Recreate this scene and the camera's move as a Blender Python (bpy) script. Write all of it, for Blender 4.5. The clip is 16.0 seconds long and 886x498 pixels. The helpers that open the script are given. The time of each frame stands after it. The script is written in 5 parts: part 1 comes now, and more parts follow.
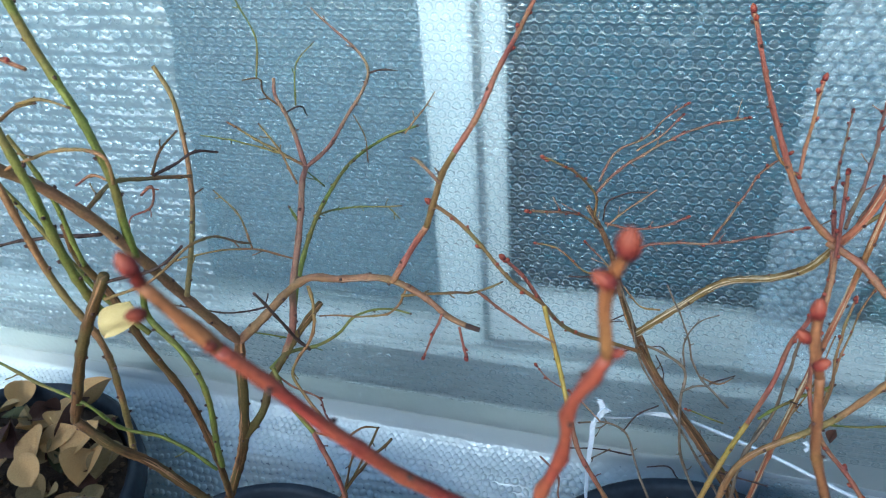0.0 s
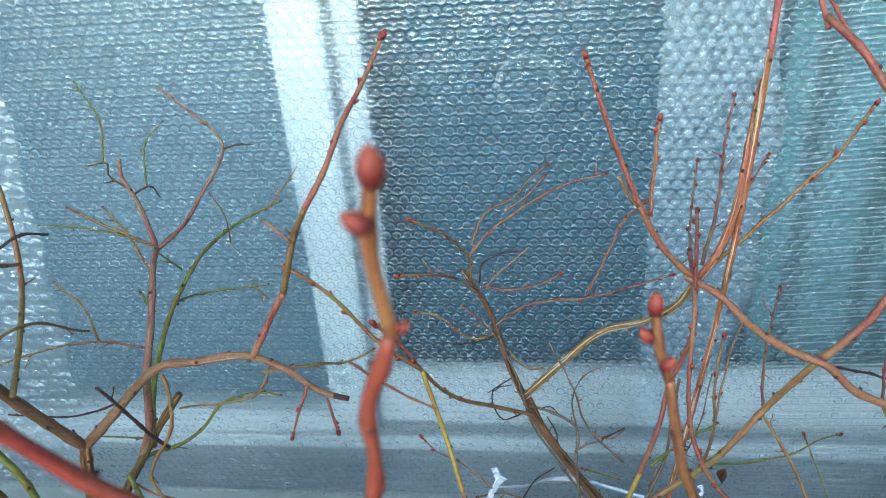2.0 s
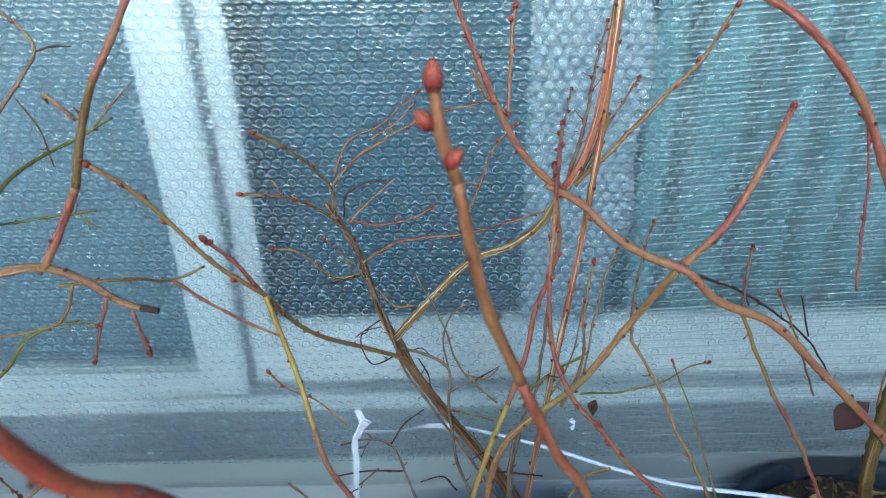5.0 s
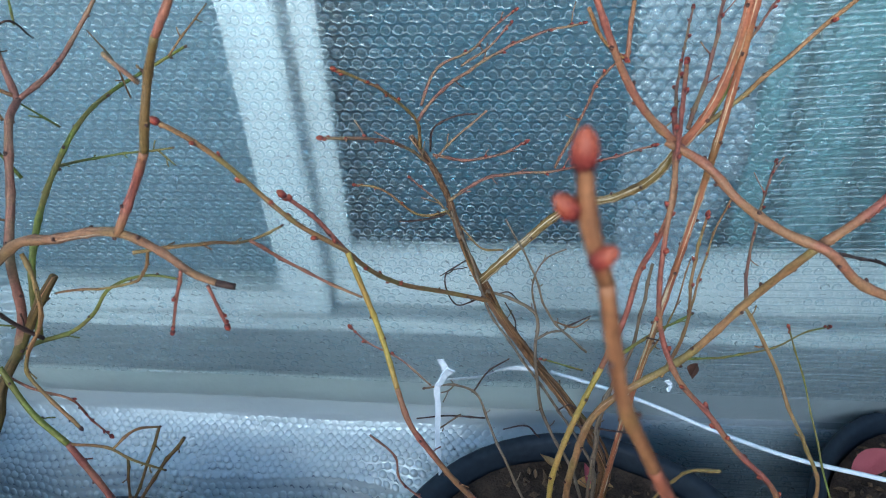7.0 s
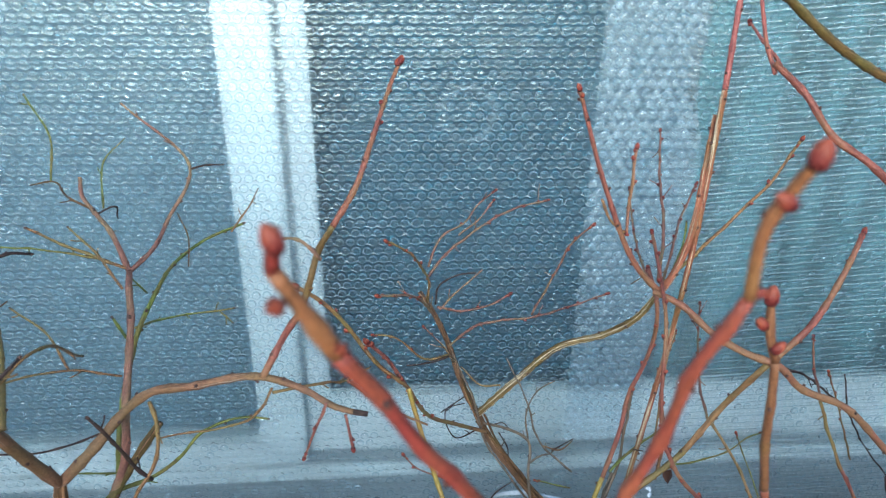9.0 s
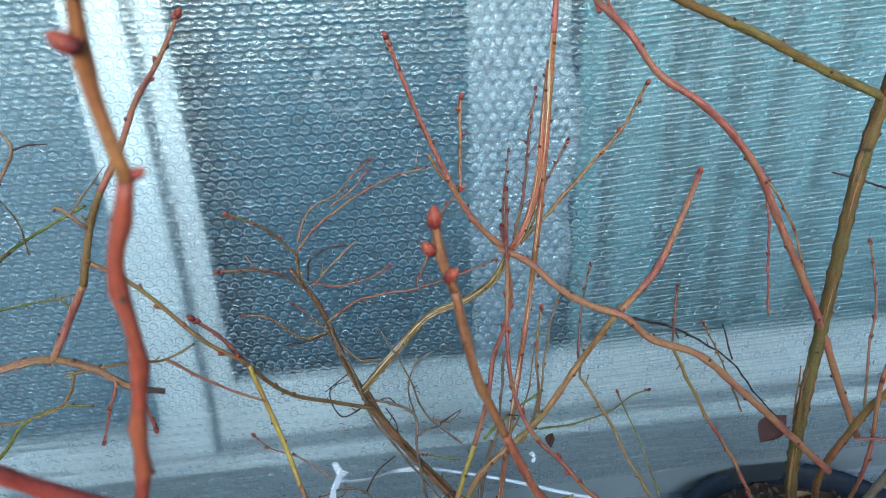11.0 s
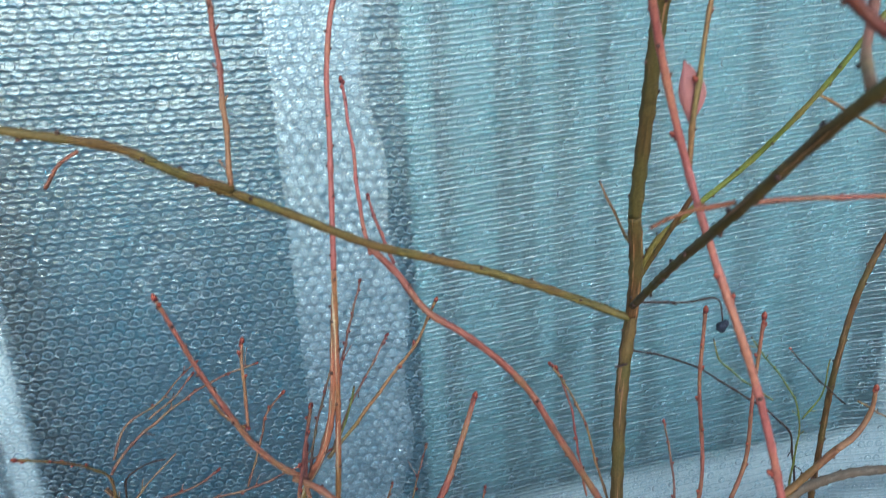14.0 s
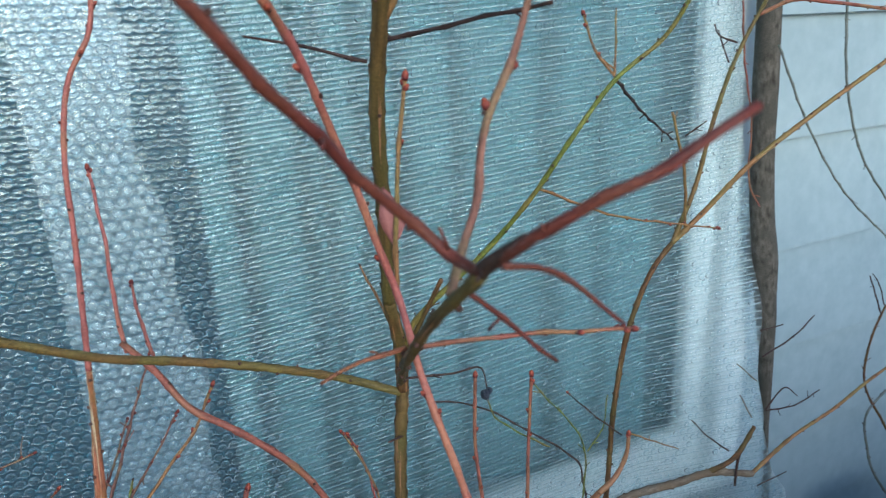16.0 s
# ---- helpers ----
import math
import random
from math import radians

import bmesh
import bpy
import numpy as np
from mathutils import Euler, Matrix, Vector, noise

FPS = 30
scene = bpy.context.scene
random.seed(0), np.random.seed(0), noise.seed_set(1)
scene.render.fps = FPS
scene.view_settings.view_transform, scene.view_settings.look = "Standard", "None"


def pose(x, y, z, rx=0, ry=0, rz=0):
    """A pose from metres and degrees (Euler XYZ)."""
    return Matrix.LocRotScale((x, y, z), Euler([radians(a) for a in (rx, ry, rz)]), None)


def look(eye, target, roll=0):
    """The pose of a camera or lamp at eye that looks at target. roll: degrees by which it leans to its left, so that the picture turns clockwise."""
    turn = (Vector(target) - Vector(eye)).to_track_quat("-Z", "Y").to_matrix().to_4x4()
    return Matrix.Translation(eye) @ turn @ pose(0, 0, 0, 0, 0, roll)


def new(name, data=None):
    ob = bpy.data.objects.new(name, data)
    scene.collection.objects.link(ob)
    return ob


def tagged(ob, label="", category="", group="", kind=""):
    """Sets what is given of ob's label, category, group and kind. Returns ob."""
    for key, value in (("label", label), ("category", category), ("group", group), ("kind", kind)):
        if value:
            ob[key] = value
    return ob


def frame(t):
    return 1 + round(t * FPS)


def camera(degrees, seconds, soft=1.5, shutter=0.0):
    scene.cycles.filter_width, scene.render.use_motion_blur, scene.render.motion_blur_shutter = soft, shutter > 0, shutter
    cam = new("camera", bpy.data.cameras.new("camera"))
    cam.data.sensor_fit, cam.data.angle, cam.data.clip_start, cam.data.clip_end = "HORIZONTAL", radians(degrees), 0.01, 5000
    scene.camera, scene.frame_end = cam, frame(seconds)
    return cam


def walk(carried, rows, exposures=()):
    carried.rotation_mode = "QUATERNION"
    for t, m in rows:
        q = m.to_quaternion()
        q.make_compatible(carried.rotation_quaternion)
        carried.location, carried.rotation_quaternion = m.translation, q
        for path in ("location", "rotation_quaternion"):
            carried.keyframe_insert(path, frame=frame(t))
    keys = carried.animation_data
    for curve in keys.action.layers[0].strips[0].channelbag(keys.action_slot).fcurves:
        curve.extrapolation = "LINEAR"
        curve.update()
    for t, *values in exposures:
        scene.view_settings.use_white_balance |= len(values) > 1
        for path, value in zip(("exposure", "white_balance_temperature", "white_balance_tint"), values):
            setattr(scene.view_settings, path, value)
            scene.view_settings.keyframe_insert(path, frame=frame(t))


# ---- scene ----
cam = camera(64.8, 16.0, soft=1.0, shutter=0.2)
cam.data.dof.use_dof, cam.data.dof.focus_distance, cam.data.dof.aperture_fstop = True, 0.55, 20.0
PATH = [
    (0, (0.238, 0.238, 1.04), (-0.278, 1.816, -0.075), -4.5),
    (0.5, (0.243, 0.249, 1.034), (-0.135, 1.847, -0.107), -3.5),
    (1, (0.263, 0.261, 1.006), (0.033, 1.894, -0.126), -4.7),
    (1.5, (0.268, 0.245, 1.004), (0.033, 1.98, 0.037), -4.9),
    (2, (0.256, 0.246, 1.013), (0.011, 2.014, 0.11), -4.3),
    (2.5, (0.257, 0.261, 0.995), (0.121, 2.018, 0.051), -2.2),
    (3, (0.272, 0.266, 0.977), (0.191, 2.002, -0.014), -2.2),
    (3.5, (0.284, 0.275, 0.972), (0.255, 2.008, -0.026), -2.4),
    (3.7, (0.289, 0.275, 0.969), (0.274, 2.012, -0.023), -2),
    (5.8, (0.287, 0.25, 0.941), (0.293, 2.017, 0.005), -0.5),
    (6, (0.272, 0.248, 0.939), (0.243, 2.011, -0.005), -0.2),
    (6.5, (0.271, 0.274, 0.957), (0.209, 2.005, -0.045), -0.2),
    (7, (0.279, 0.316, 0.964), (0.068, 1.903, -0.235), -3.4),
    (7.5, (0.277, 0.318, 0.97), (0.067, 1.937, -0.187), -0.5),
    (8, (0.199, 0.264, 0.973), (0.03, 1.943, -0.101), -0.2),
    (8.5, (0.164, 0.241, 0.994), (0.193, 2.02, 0.08), -0.1),
    (9, (0.174, 0.226, 1.015), (0.319, 2.04, 0.184), 0.7),
    (9.5, (0.211, 0.224, 1.011), (0.479, 2.025, 0.183), 0.6),
    (9.7, (0.225, 0.224, 1.008), (0.523, 2.01, 0.16), 0.4),
    (11.8, (0.293, 0.24, 0.986), (0.443, 2.039, 0.125), -3.3),
    (12, (0.302, 0.245, 0.986), (0.486, 2.05, 0.143), -3.1),
    (12.5, (0.327, 0.24, 0.984), (0.618, 2.038, 0.158), -2.8),
    (13, (0.331, 0.232, 1.004), (0.636, 2.057, 0.246), -2.2),
    (13.5, (0.329, 0.215, 1.02), (0.706, 2.048, 0.312), -1),
    (14, (0.362, 0.223, 1.073), (0.816, 2.076, 0.473), -2.8),
    (14.5, (0.399, 0.239, 1.131), (0.914, 2.086, 0.561), -1.9),
    (15, (0.42, 0.232, 1.125), (1.073, 2.025, 0.527), -3.5),
    (15.5, (0.418, 0.226, 1.12), (1.118, 1.992, 0.493), -2.9),
    (16, (0.428, 0.211, 1.12), (1.252, 1.931, 0.517), -2.5),
]
walk(cam, [(t, look(eye, target, roll)) for t, eye, target, roll in PATH], exposures=[(0, 0.70, 4960, 0), (12.5, 0.56, 4980, 0), (14.5, 0.36, 4985, 0), (16, 0.17, 4990, 0)])

# ---- world and light ----
world = bpy.data.worlds.new("sky")
scene.world = world
world.use_nodes = True
wn, wl = world.node_tree.nodes, world.node_tree.links
sky = wn.new("ShaderNodeTexSky")
sky.sky_type = "NISHITA"
sky.sun_disc = False
sky.sun_elevation, sky.sun_rotation = radians(20), radians(189)
sky.air_density, sky.dust_density, sky.ozone_density = 1.0, 2.5, 1.5
wn["Background"].inputs[1].default_value = 0.19
wl.new(sky.outputs[0], wn["Background"].inputs[0])
sun_data = bpy.data.lights.new("sun", "SUN")
sun_data.energy, sun_data.angle, sun_data.color = 0.7, radians(26), (1.0, 0.97, 0.94)
sun = new("sun", sun_data)
sun.matrix_world = look((-0.125, -0.79, 0.295), (0, 0, 0))

# ---- materials ----
def node_mat(name):
    m = bpy.data.materials.new(name)
    m.use_nodes = True
    n, l = m.node_tree.nodes, m.node_tree.links
    return m, n, l, n["Principled BSDF"]


def mottled(name, dark, light, scale, rough=0.7, bump=0.15, fine=6.0, metal=0.0, spec=0.4):
    """A surface of two colours, mixed by coarse stains and fine grain."""
    m, n, l, p = node_mat(name)
    tc = n.new("ShaderNodeTexCoord")
    big, small = n.new("ShaderNodeTexNoise"), n.new("ShaderNodeTexNoise")
    big.inputs["Scale"].default_value, small.inputs["Scale"].default_value = scale, scale * fine
    big.inputs["Detail"].default_value, small.inputs["Detail"].default_value = 4, 5
    for t in (big, small):
        l.new(tc.outputs["Object"], t.inputs["Vector"])
    add = n.new("ShaderNodeMath")
    add.operation = "MULTIPLY_ADD"
    add.inputs[1].default_value = 0.5
    half = n.new("ShaderNodeMath")
    half.operation = "MULTIPLY"
    half.inputs[1].default_value = 0.5
    l.new(small.outputs["Fac"], half.inputs[0])
    l.new(big.outputs["Fac"], add.inputs[0])
    l.new(half.outputs[0], add.inputs[2])
    ramp = n.new("ShaderNodeValToRGB")
    ramp.color_ramp.elements[0].position, ramp.color_ramp.elements[1].position = 0.32, 0.68
    ramp.color_ramp.elements[0].color, ramp.color_ramp.elements[1].color = (*dark, 1), (*light, 1)
    l.new(add.outputs[0], ramp.inputs[0])
    l.new(ramp.outputs[0], p.inputs["Base Color"])
    b = n.new("ShaderNodeBump")
    b.inputs["Strength"].default_value, b.inputs["Distance"].default_value = bump, 0.003
    l.new(small.outputs["Fac"], b.inputs["Height"])
    l.new(b.outputs[0], p.inputs["Normal"])
    p.inputs["Roughness"].default_value, p.inputs["Metallic"].default_value = rough, metal
    p.inputs["Specular IOR Level"].default_value = spec
    return m


def bark(name, dark, light, third, streak=3.0, rough=0.55, flake=0.0, peel=(0.5, 0.4, 0.27), at=0.52, along=60):
    """Bark whose streaks run along the shoot: the UV's v is the length in metres, u the way round."""
    dark, light, third = [(c[0] * 0.86, c[1] * 0.86, c[2] * 0.78) for c in (dark, light, third)]
    m, n, l, p = node_mat(name)
    uv = n.new("ShaderNodeUVMap")
    mp = n.new("ShaderNodeMapping")
    mp.inputs["Scale"].default_value = (streak, along, 1)
    l.new(uv.outputs[0], mp.inputs[0])
    a, g = n.new("ShaderNodeTexNoise"), n.new("ShaderNodeTexNoise")
    a.inputs["Scale"].default_value, a.inputs["Detail"].default_value = 1.0, 6
    l.new(mp.outputs[0], a.inputs["Vector"])
    tc = n.new("ShaderNodeTexCoord")
    g.inputs["Scale"].default_value, g.inputs["Detail"].default_value = 26, 4
    l.new(tc.outputs["Object"], g.inputs["Vector"])
    ramp = n.new("ShaderNodeValToRGB")
    e = ramp.color_ramp.elements
    e[0].position, e[0].color = 0.3, (*dark, 1)
    e[1].position, e[1].color = 0.6, (*light, 1)
    l.new(a.outputs["Fac"], ramp.inputs[0])
    mix = n.new("ShaderNodeMix")
    mix.data_type = "RGBA"
    r2 = n.new("ShaderNodeValToRGB")
    r2.color_ramp.elements[0].position, r2.color_ramp.elements[1].position = 0.44, 0.60
    l.new(g.outputs["Fac"], r2.inputs[0])
    l.new(r2.outputs[0], mix.inputs["Factor"])
    l.new(ramp.outputs[0], mix.inputs[6])
    mix.inputs[7].default_value = (*third, 1)
    out = mix.outputs[2]
    if flake:
        fl = n.new("ShaderNodeTexNoise")
        fm = n.new("ShaderNodeMapping")
        fm.inputs["Scale"].default_value = (5, 12, 1)
        l.new(uv.outputs[0], fm.inputs[0])
        l.new(fm.outputs[0], fl.inputs["Vector"])
        fl.inputs["Scale"].default_value, fl.inputs["Detail"].default_value = 1, 3
        fr = n.new("ShaderNodeValToRGB")
        fr.color_ramp.elements[0].position, fr.color_ramp.elements[1].position = at, at + 0.05
        l.new(fl.outputs["Fac"], fr.inputs[0])
        m2 = n.new("ShaderNodeMix")
        m2.data_type = "RGBA"
        l.new(fr.outputs[0], m2.inputs["Factor"])
        l.new(out, m2.inputs[6])
        m2.inputs[7].default_value = (*peel, 1)
        out = m2.outputs[2]
    speck, sr, sm = n.new("ShaderNodeTexNoise"), n.new("ShaderNodeMapRange"), n.new("ShaderNodeMix")
    speck.inputs["Scale"].default_value, speck.inputs["Detail"].default_value = 700, 3
    l.new(tc.outputs["Object"], speck.inputs["Vector"])
    sr.inputs["From Min"].default_value, sr.inputs["From Max"].default_value = 0.3, 0.65
    sr.inputs["To Min"].default_value, sr.inputs["To Max"].default_value = 0.74, 1.1
    l.new(speck.outputs["Fac"], sr.inputs["Value"])
    sm.data_type, sm.blend_type = "RGBA", "MULTIPLY"
    sm.inputs["Factor"].default_value = 1.0
    l.new(out, sm.inputs[6])
    l.new(sr.outputs[0], sm.inputs[7])
    l.new(sm.outputs[2], p.inputs["Base Color"])
    b = n.new("ShaderNodeBump")
    b.inputs["Strength"].default_value, b.inputs["Distance"].default_value = 0.5 + flake, 0.0008
    l.new(a.outputs["Fac"], b.inputs["Height"])
    l.new(b.outputs[0], p.inputs["Normal"])
    p.inputs["Roughness"].default_value = rough
    p.inputs["Specular IOR Level"].default_value = 0.22
    return m


BARK = {
    "w": bark("brown bark", (0.045, 0.022, 0.010), (0.185, 0.088, 0.036), (0.125, 0.083, 0.028), 5.0, 0.6, 0.3, (0.36, 0.19, 0.09), 0.60),
    "k": bark("flaking olive bark", (0.085, 0.048, 0.018), (0.30, 0.185, 0.066), (0.24, 0.155, 0.05), 5.0, 0.75, 0.6, (0.60, 0.48, 0.32), 0.51, 35),
    "s": bark("fibrous brown bark", (0.05, 0.026, 0.015), (0.30, 0.155, 0.082), (0.17, 0.088, 0.046), 13.0, 0.85, 0.6, (0.40, 0.27, 0.17), 0.57, 22),
    "f": bark("red bark peeling in pale strips", (0.20, 0.06, 0.035), (0.40, 0.14, 0.075), (0.28, 0.13, 0.05), 4.0, 0.6, 0.4, (0.56, 0.44, 0.28), 0.55),
    "b": bark("brown-pink twig", (0.14, 0.06, 0.047), (0.35, 0.16, 0.12), (0.30, 0.20, 0.11), 2.5, 0.6),
    "r": bark("red shoot", (0.15, 0.046, 0.038), (0.36, 0.12, 0.09), (0.31, 0.155, 0.08), 2.5, 0.45),
    "m": bark("maroon shoot", (0.09, 0.023, 0.021), (0.215, 0.057, 0.048), (0.17, 0.055, 0.036), 3.0, 0.45),
    "p": bark("pink shoot", (0.27, 0.08, 0.075), (0.46, 0.142, 0.13), (0.43, 0.17, 0.11), 2.0, 0.45),
    "o": bark("tan shoot", (0.14, 0.068, 0.03), (0.37, 0.19, 0.085), (0.27, 0.185, 0.068), 3.0, 0.5, 0.1, (0.42, 0.25, 0.16), 0.62),
    "c": bark("orange-brown shoot", (0.15, 0.058, 0.03), (0.31, 0.138, 0.066), (0.25, 0.14, 0.05), 2.5, 0.5),
    "v": bark("brown-tan bark", (0.12, 0.055, 0.03), (0.33, 0.165, 0.095), (0.25, 0.145, 0.07), 4.0, 0.6, 0.2, (0.42, 0.30, 0.21), 0.6),
    "x": bark("orange-tan shoot", (0.20, 0.074, 0.03), (0.40, 0.165, 0.072), (0.34, 0.165, 0.06), 2.5, 0.5),
    "z": bark("brown-red shoot", (0.15, 0.045, 0.03), (0.34, 0.115, 0.07), (0.28, 0.13, 0.06), 2.5, 0.5),
    "n": bark("bright red shoot", (0.16, 0.027, 0.025), (0.33, 0.06, 0.048), (0.33, 0.095, 0.05), 3.0, 0.4),
    "l": bark("olive shoot", (0.085, 0.066, 0.02), (0.21, 0.158, 0.052), (0.18, 0.105, 0.04), 2.5, 0.5),
    "h": bark("grey-green lichened bark", (0.10, 0.10, 0.085), (0.27, 0.285, 0.28), (0.19, 0.20, 0.18), 4.0, 0.85),
    "y": bark("yellow shoot", (0.31, 0.20, 0.035), (0.49, 0.35, 0.08), (0.44, 0.26, 0.08), 2.0, 0.45),
    "g": bark("green shoot", (0.10, 0.115, 0.02), (0.235, 0.25, 0.055), (0.22, 0.17, 0.05), 2.0, 0.5),
    "d": bark("dark dead twig", (0.022, 0.013, 0.012), (0.085, 0.048, 0.045), (0.065, 0.038, 0.03), 3.0, 0.7),
    "q": bark("peeling brown bark", (0.045, 0.022, 0.010), (0.19, 0.09, 0.036), (0.125, 0.085, 0.028), 6.0, 0.7, 0.5, (0.43, 0.21, 0.09), 0.56),
    "t": bark("dark olive-brown trunk", (0.048, 0.031, 0.013), (0.165, 0.102, 0.036), (0.125, 0.095, 0.03), 5.0, 0.65, 0.4, (0.32, 0.16, 0.08), 0.60, 30),
    "e": bark("grey bark", (0.09, 0.063, 0.045), (0.28, 0.21, 0.16), (0.20, 0.135, 0.09), 4.0, 0.8),
}


def bud_scales():
    """Bud scales: maroon at the foot, orange-red towards the tip, with fine grain."""
    m, n, l, p = node_mat("red bud scales")
    tc, sep, nz, add, ramp = n.new("ShaderNodeTexCoord"), n.new("ShaderNodeSeparateXYZ"), n.new("ShaderNodeTexNoise"), n.new("ShaderNodeMath"), n.new("ShaderNodeValToRGB")
    nz.inputs["Scale"].default_value, nz.inputs["Detail"].default_value = 6, 3
    l.new(tc.outputs["Generated"], nz.inputs["Vector"])
    l.new(tc.outputs["Generated"], sep.inputs[0])
    add.operation = "MULTIPLY_ADD"
    add.inputs[1].default_value = 0.5
    l.new(nz.outputs["Fac"], add.inputs[0])
    l.new(sep.outputs["Z"], add.inputs[2])
    e = ramp.color_ramp.elements
    e[0].position, e[0].color = 0.3, (0.065, 0.011, 0.011, 1)
    e[1].position, e[1].color = 1.0, (0.27, 0.06, 0.028, 1)
    mid = e.new(0.62)
    mid.color = (0.18, 0.028, 0.02, 1)
    l.new(add.outputs[0], ramp.inputs[0])
    l.new(ramp.outputs[0], p.inputs["Base Color"])
    b = n.new("ShaderNodeBump")
    b.inputs["Strength"].default_value, b.inputs["Distance"].default_value = 0.3, 0.0006
    l.new(nz.outputs["Fac"], b.inputs["Height"])
    l.new(b.outputs[0], p.inputs["Normal"])
    p.inputs["Roughness"].default_value = 0.5
    p.inputs["Specular IOR Level"].default_value = 0.3
    return m


bud_mat = bud_scales()
scar_mat = mottled("leaf scar", (0.035, 0.016, 0.012), (0.11, 0.05, 0.035), 400, 0.7, 0.3, 3)


def film(name, haze, gloss_rough, tint, wave, uneven=0.0, ior=1.9, blur=0.0, crumple=0.32, cloud=(0.77, 0.85, 0.88)):
    """Clear plastic film: mostly clear, glossy, a little milky. blur: how far it scatters what is seen through it."""
    m, n, l, p = node_mat(name)
    n.remove(p)
    out = n["Material Output"]
    clear, milk, shine = n.new("ShaderNodeBsdfRefraction" if blur else "ShaderNodeBsdfTransparent"), n.new("ShaderNodeBsdfTranslucent"), n.new("ShaderNodeBsdfGlossy")
    if blur:
        clear.inputs["Roughness"].default_value, clear.inputs["IOR"].default_value = blur, 1.2
    white = n.new("ShaderNodeBsdfDiffuse")
    clear.inputs[0].default_value = (*tint, 1)
    milk.inputs[0].default_value = white.inputs[0].default_value = (*cloud, 1)
    shine.inputs["Roughness"].default_value = gloss_rough
    # blue of the reflected sky, put into the gloss colour
    shine.inputs["Color"].default_value = (0.84, 0.95, 1.0, 1)
    tc, nz = n.new("ShaderNodeTexCoord"), n.new("ShaderNodeTexNoise")
    nz.inputs["Scale"].default_value, nz.inputs["Detail"].default_value = wave, 4
    l.new(tc.outputs["Object"], nz.inputs["Vector"])
    b = n.new("ShaderNodeBump")
    b.inputs["Strength"].default_value, b.inputs["Distance"].default_value = crumple, 0.003
    l.new(nz.outputs["Fac"], b.inputs["Height"])
    fres = n.new("ShaderNodeFresnel")
    fres.inputs[0].default_value = ior
    for s in (shine, fres, white):
        l.new(b.outputs[0], s.inputs["Normal"])
    both, m1, m2 = n.new("ShaderNodeMixShader"), n.new("ShaderNodeMixShader"), n.new("ShaderNodeMixShader")
    both.inputs[0].default_value = 0.4
    l.new(white.outputs[0], both.inputs[1])
    l.new(milk.outputs[0], both.inputs[2])
    m1.inputs[0].default_value = haze
    if uneven:
        patch, spread = n.new("ShaderNodeTexNoise"), n.new("ShaderNodeMapRange")
        patch.inputs["Scale"].default_value, patch.inputs["Detail"].default_value = uneven, 3
        l.new(tc.outputs["Object"], patch.inputs["Vector"])
        spread.inputs["From Min"].default_value, spread.inputs["From Max"].default_value = 0.35, 0.68
        spread.inputs["To Min"].default_value, spread.inputs["To Max"].default_value = haze * 0.45, haze * 1.5
        l.new(patch.outputs["Fac"], spread.inputs["Value"])
        l.new(spread.outputs[0], m1.inputs[0])
    l.new(clear.outputs[0], m1.inputs[1])
    l.new(both.outputs[0], m1.inputs[2])
    l.new(fres.outputs[0], m2.inputs[0])
    l.new(m1.outputs[0], m2.inputs[1])
    l.new(shine.outputs[0], m2.inputs[2])
    l.new(m2.outputs[0], out.inputs[0])
    return m


film_mat = film("bubble film", 0.06, 0.2, (0.95, 0.985, 0.992), 120, 0.0, 1.86, 0.34, 0.4)
dome_film = film("bubble dome film", 0.05, 0.07, (0.97, 0.985, 0.99), 180, 0.0, 1.47, 0.0, 0.6)
# gathered film; its milky white also stands for highlights along the creases
seam_glint_mat = film("creased film seam with glints whitened in", 0.78, 0.2, (0.97, 0.985, 0.99), 140, 90, 1.8)
line_glint_mat = film("crease with a white glint line", 0.82, 0.2, (0.97, 0.985, 0.99), 140, 0.0, 1.9)
# darker tint and haze draw the outlines that refraction gives round bubbles
wall_film = film("bubble side film with outline tint", 0.2, 0.12, (0.80, 0.87, 0.90), 140, 90, 1.5)
strip_film = film("creased bubble film", 0.13, 0.2, (0.955, 0.98, 0.99), 60, 90, 1.6, 0.25)
film_shiny = film("crumpled bubble film", 0.14, 0.1, (0.955, 0.975, 0.98), 60, 110, 2.2, 0.3, 0.9)
# the hem's sky reflection is put into a near-opaque pale colour
hem_film = film("folded bubble film hem with sky brightness", 0.95, 0.2, (0.96, 0.975, 0.98), 45, 0.0, 2.1, 0.0, 0.6, (0.86, 0.89, 0.84))
frame_mat = mottled("white painted aluminium", (0.70, 0.735, 0.735), (0.78, 0.81, 0.80), 6, 0.45, 0.05)
# grey of the weather strip; also stands for shade below the sill and in the groove
track_mat = mottled("grey of strips and groove shade", (0.22, 0.25, 0.27), (0.38, 0.41, 0.42), 9, 0.6, 0.1)
plinth_mat = mottled("pale grey-blue painted plinth", (0.40, 0.44, 0.47), (0.50, 0.54, 0.57), 5, 0.7, 0.06)
# kept dark so that the lower film reflects little
blocker_mat = mottled("dark light blocker", (0.13, 0.14, 0.14), (0.22, 0.23, 0.23), 5, 0.8, 0.2)
board_mat = mottled("pale blue-white painted board", (0.29, 0.355, 0.38), (0.37, 0.44, 0.465), 5, 0.6, 0.12, 8)
room_mat = mottled("near-black room wall", (0.018, 0.042, 0.06), (0.035, 0.07, 0.095), 2, 0.9, 0.05)
curtain_mat = mottled("pale teal curtain cloth", (0.078, 0.18, 0.20), (0.15, 0.28, 0.305), 14, 0.9, 0.2)
blind_mat = mottled("grey-blue blind cloth", (0.08, 0.135, 0.18), (0.13, 0.195, 0.24), 14, 0.9, 0.2)
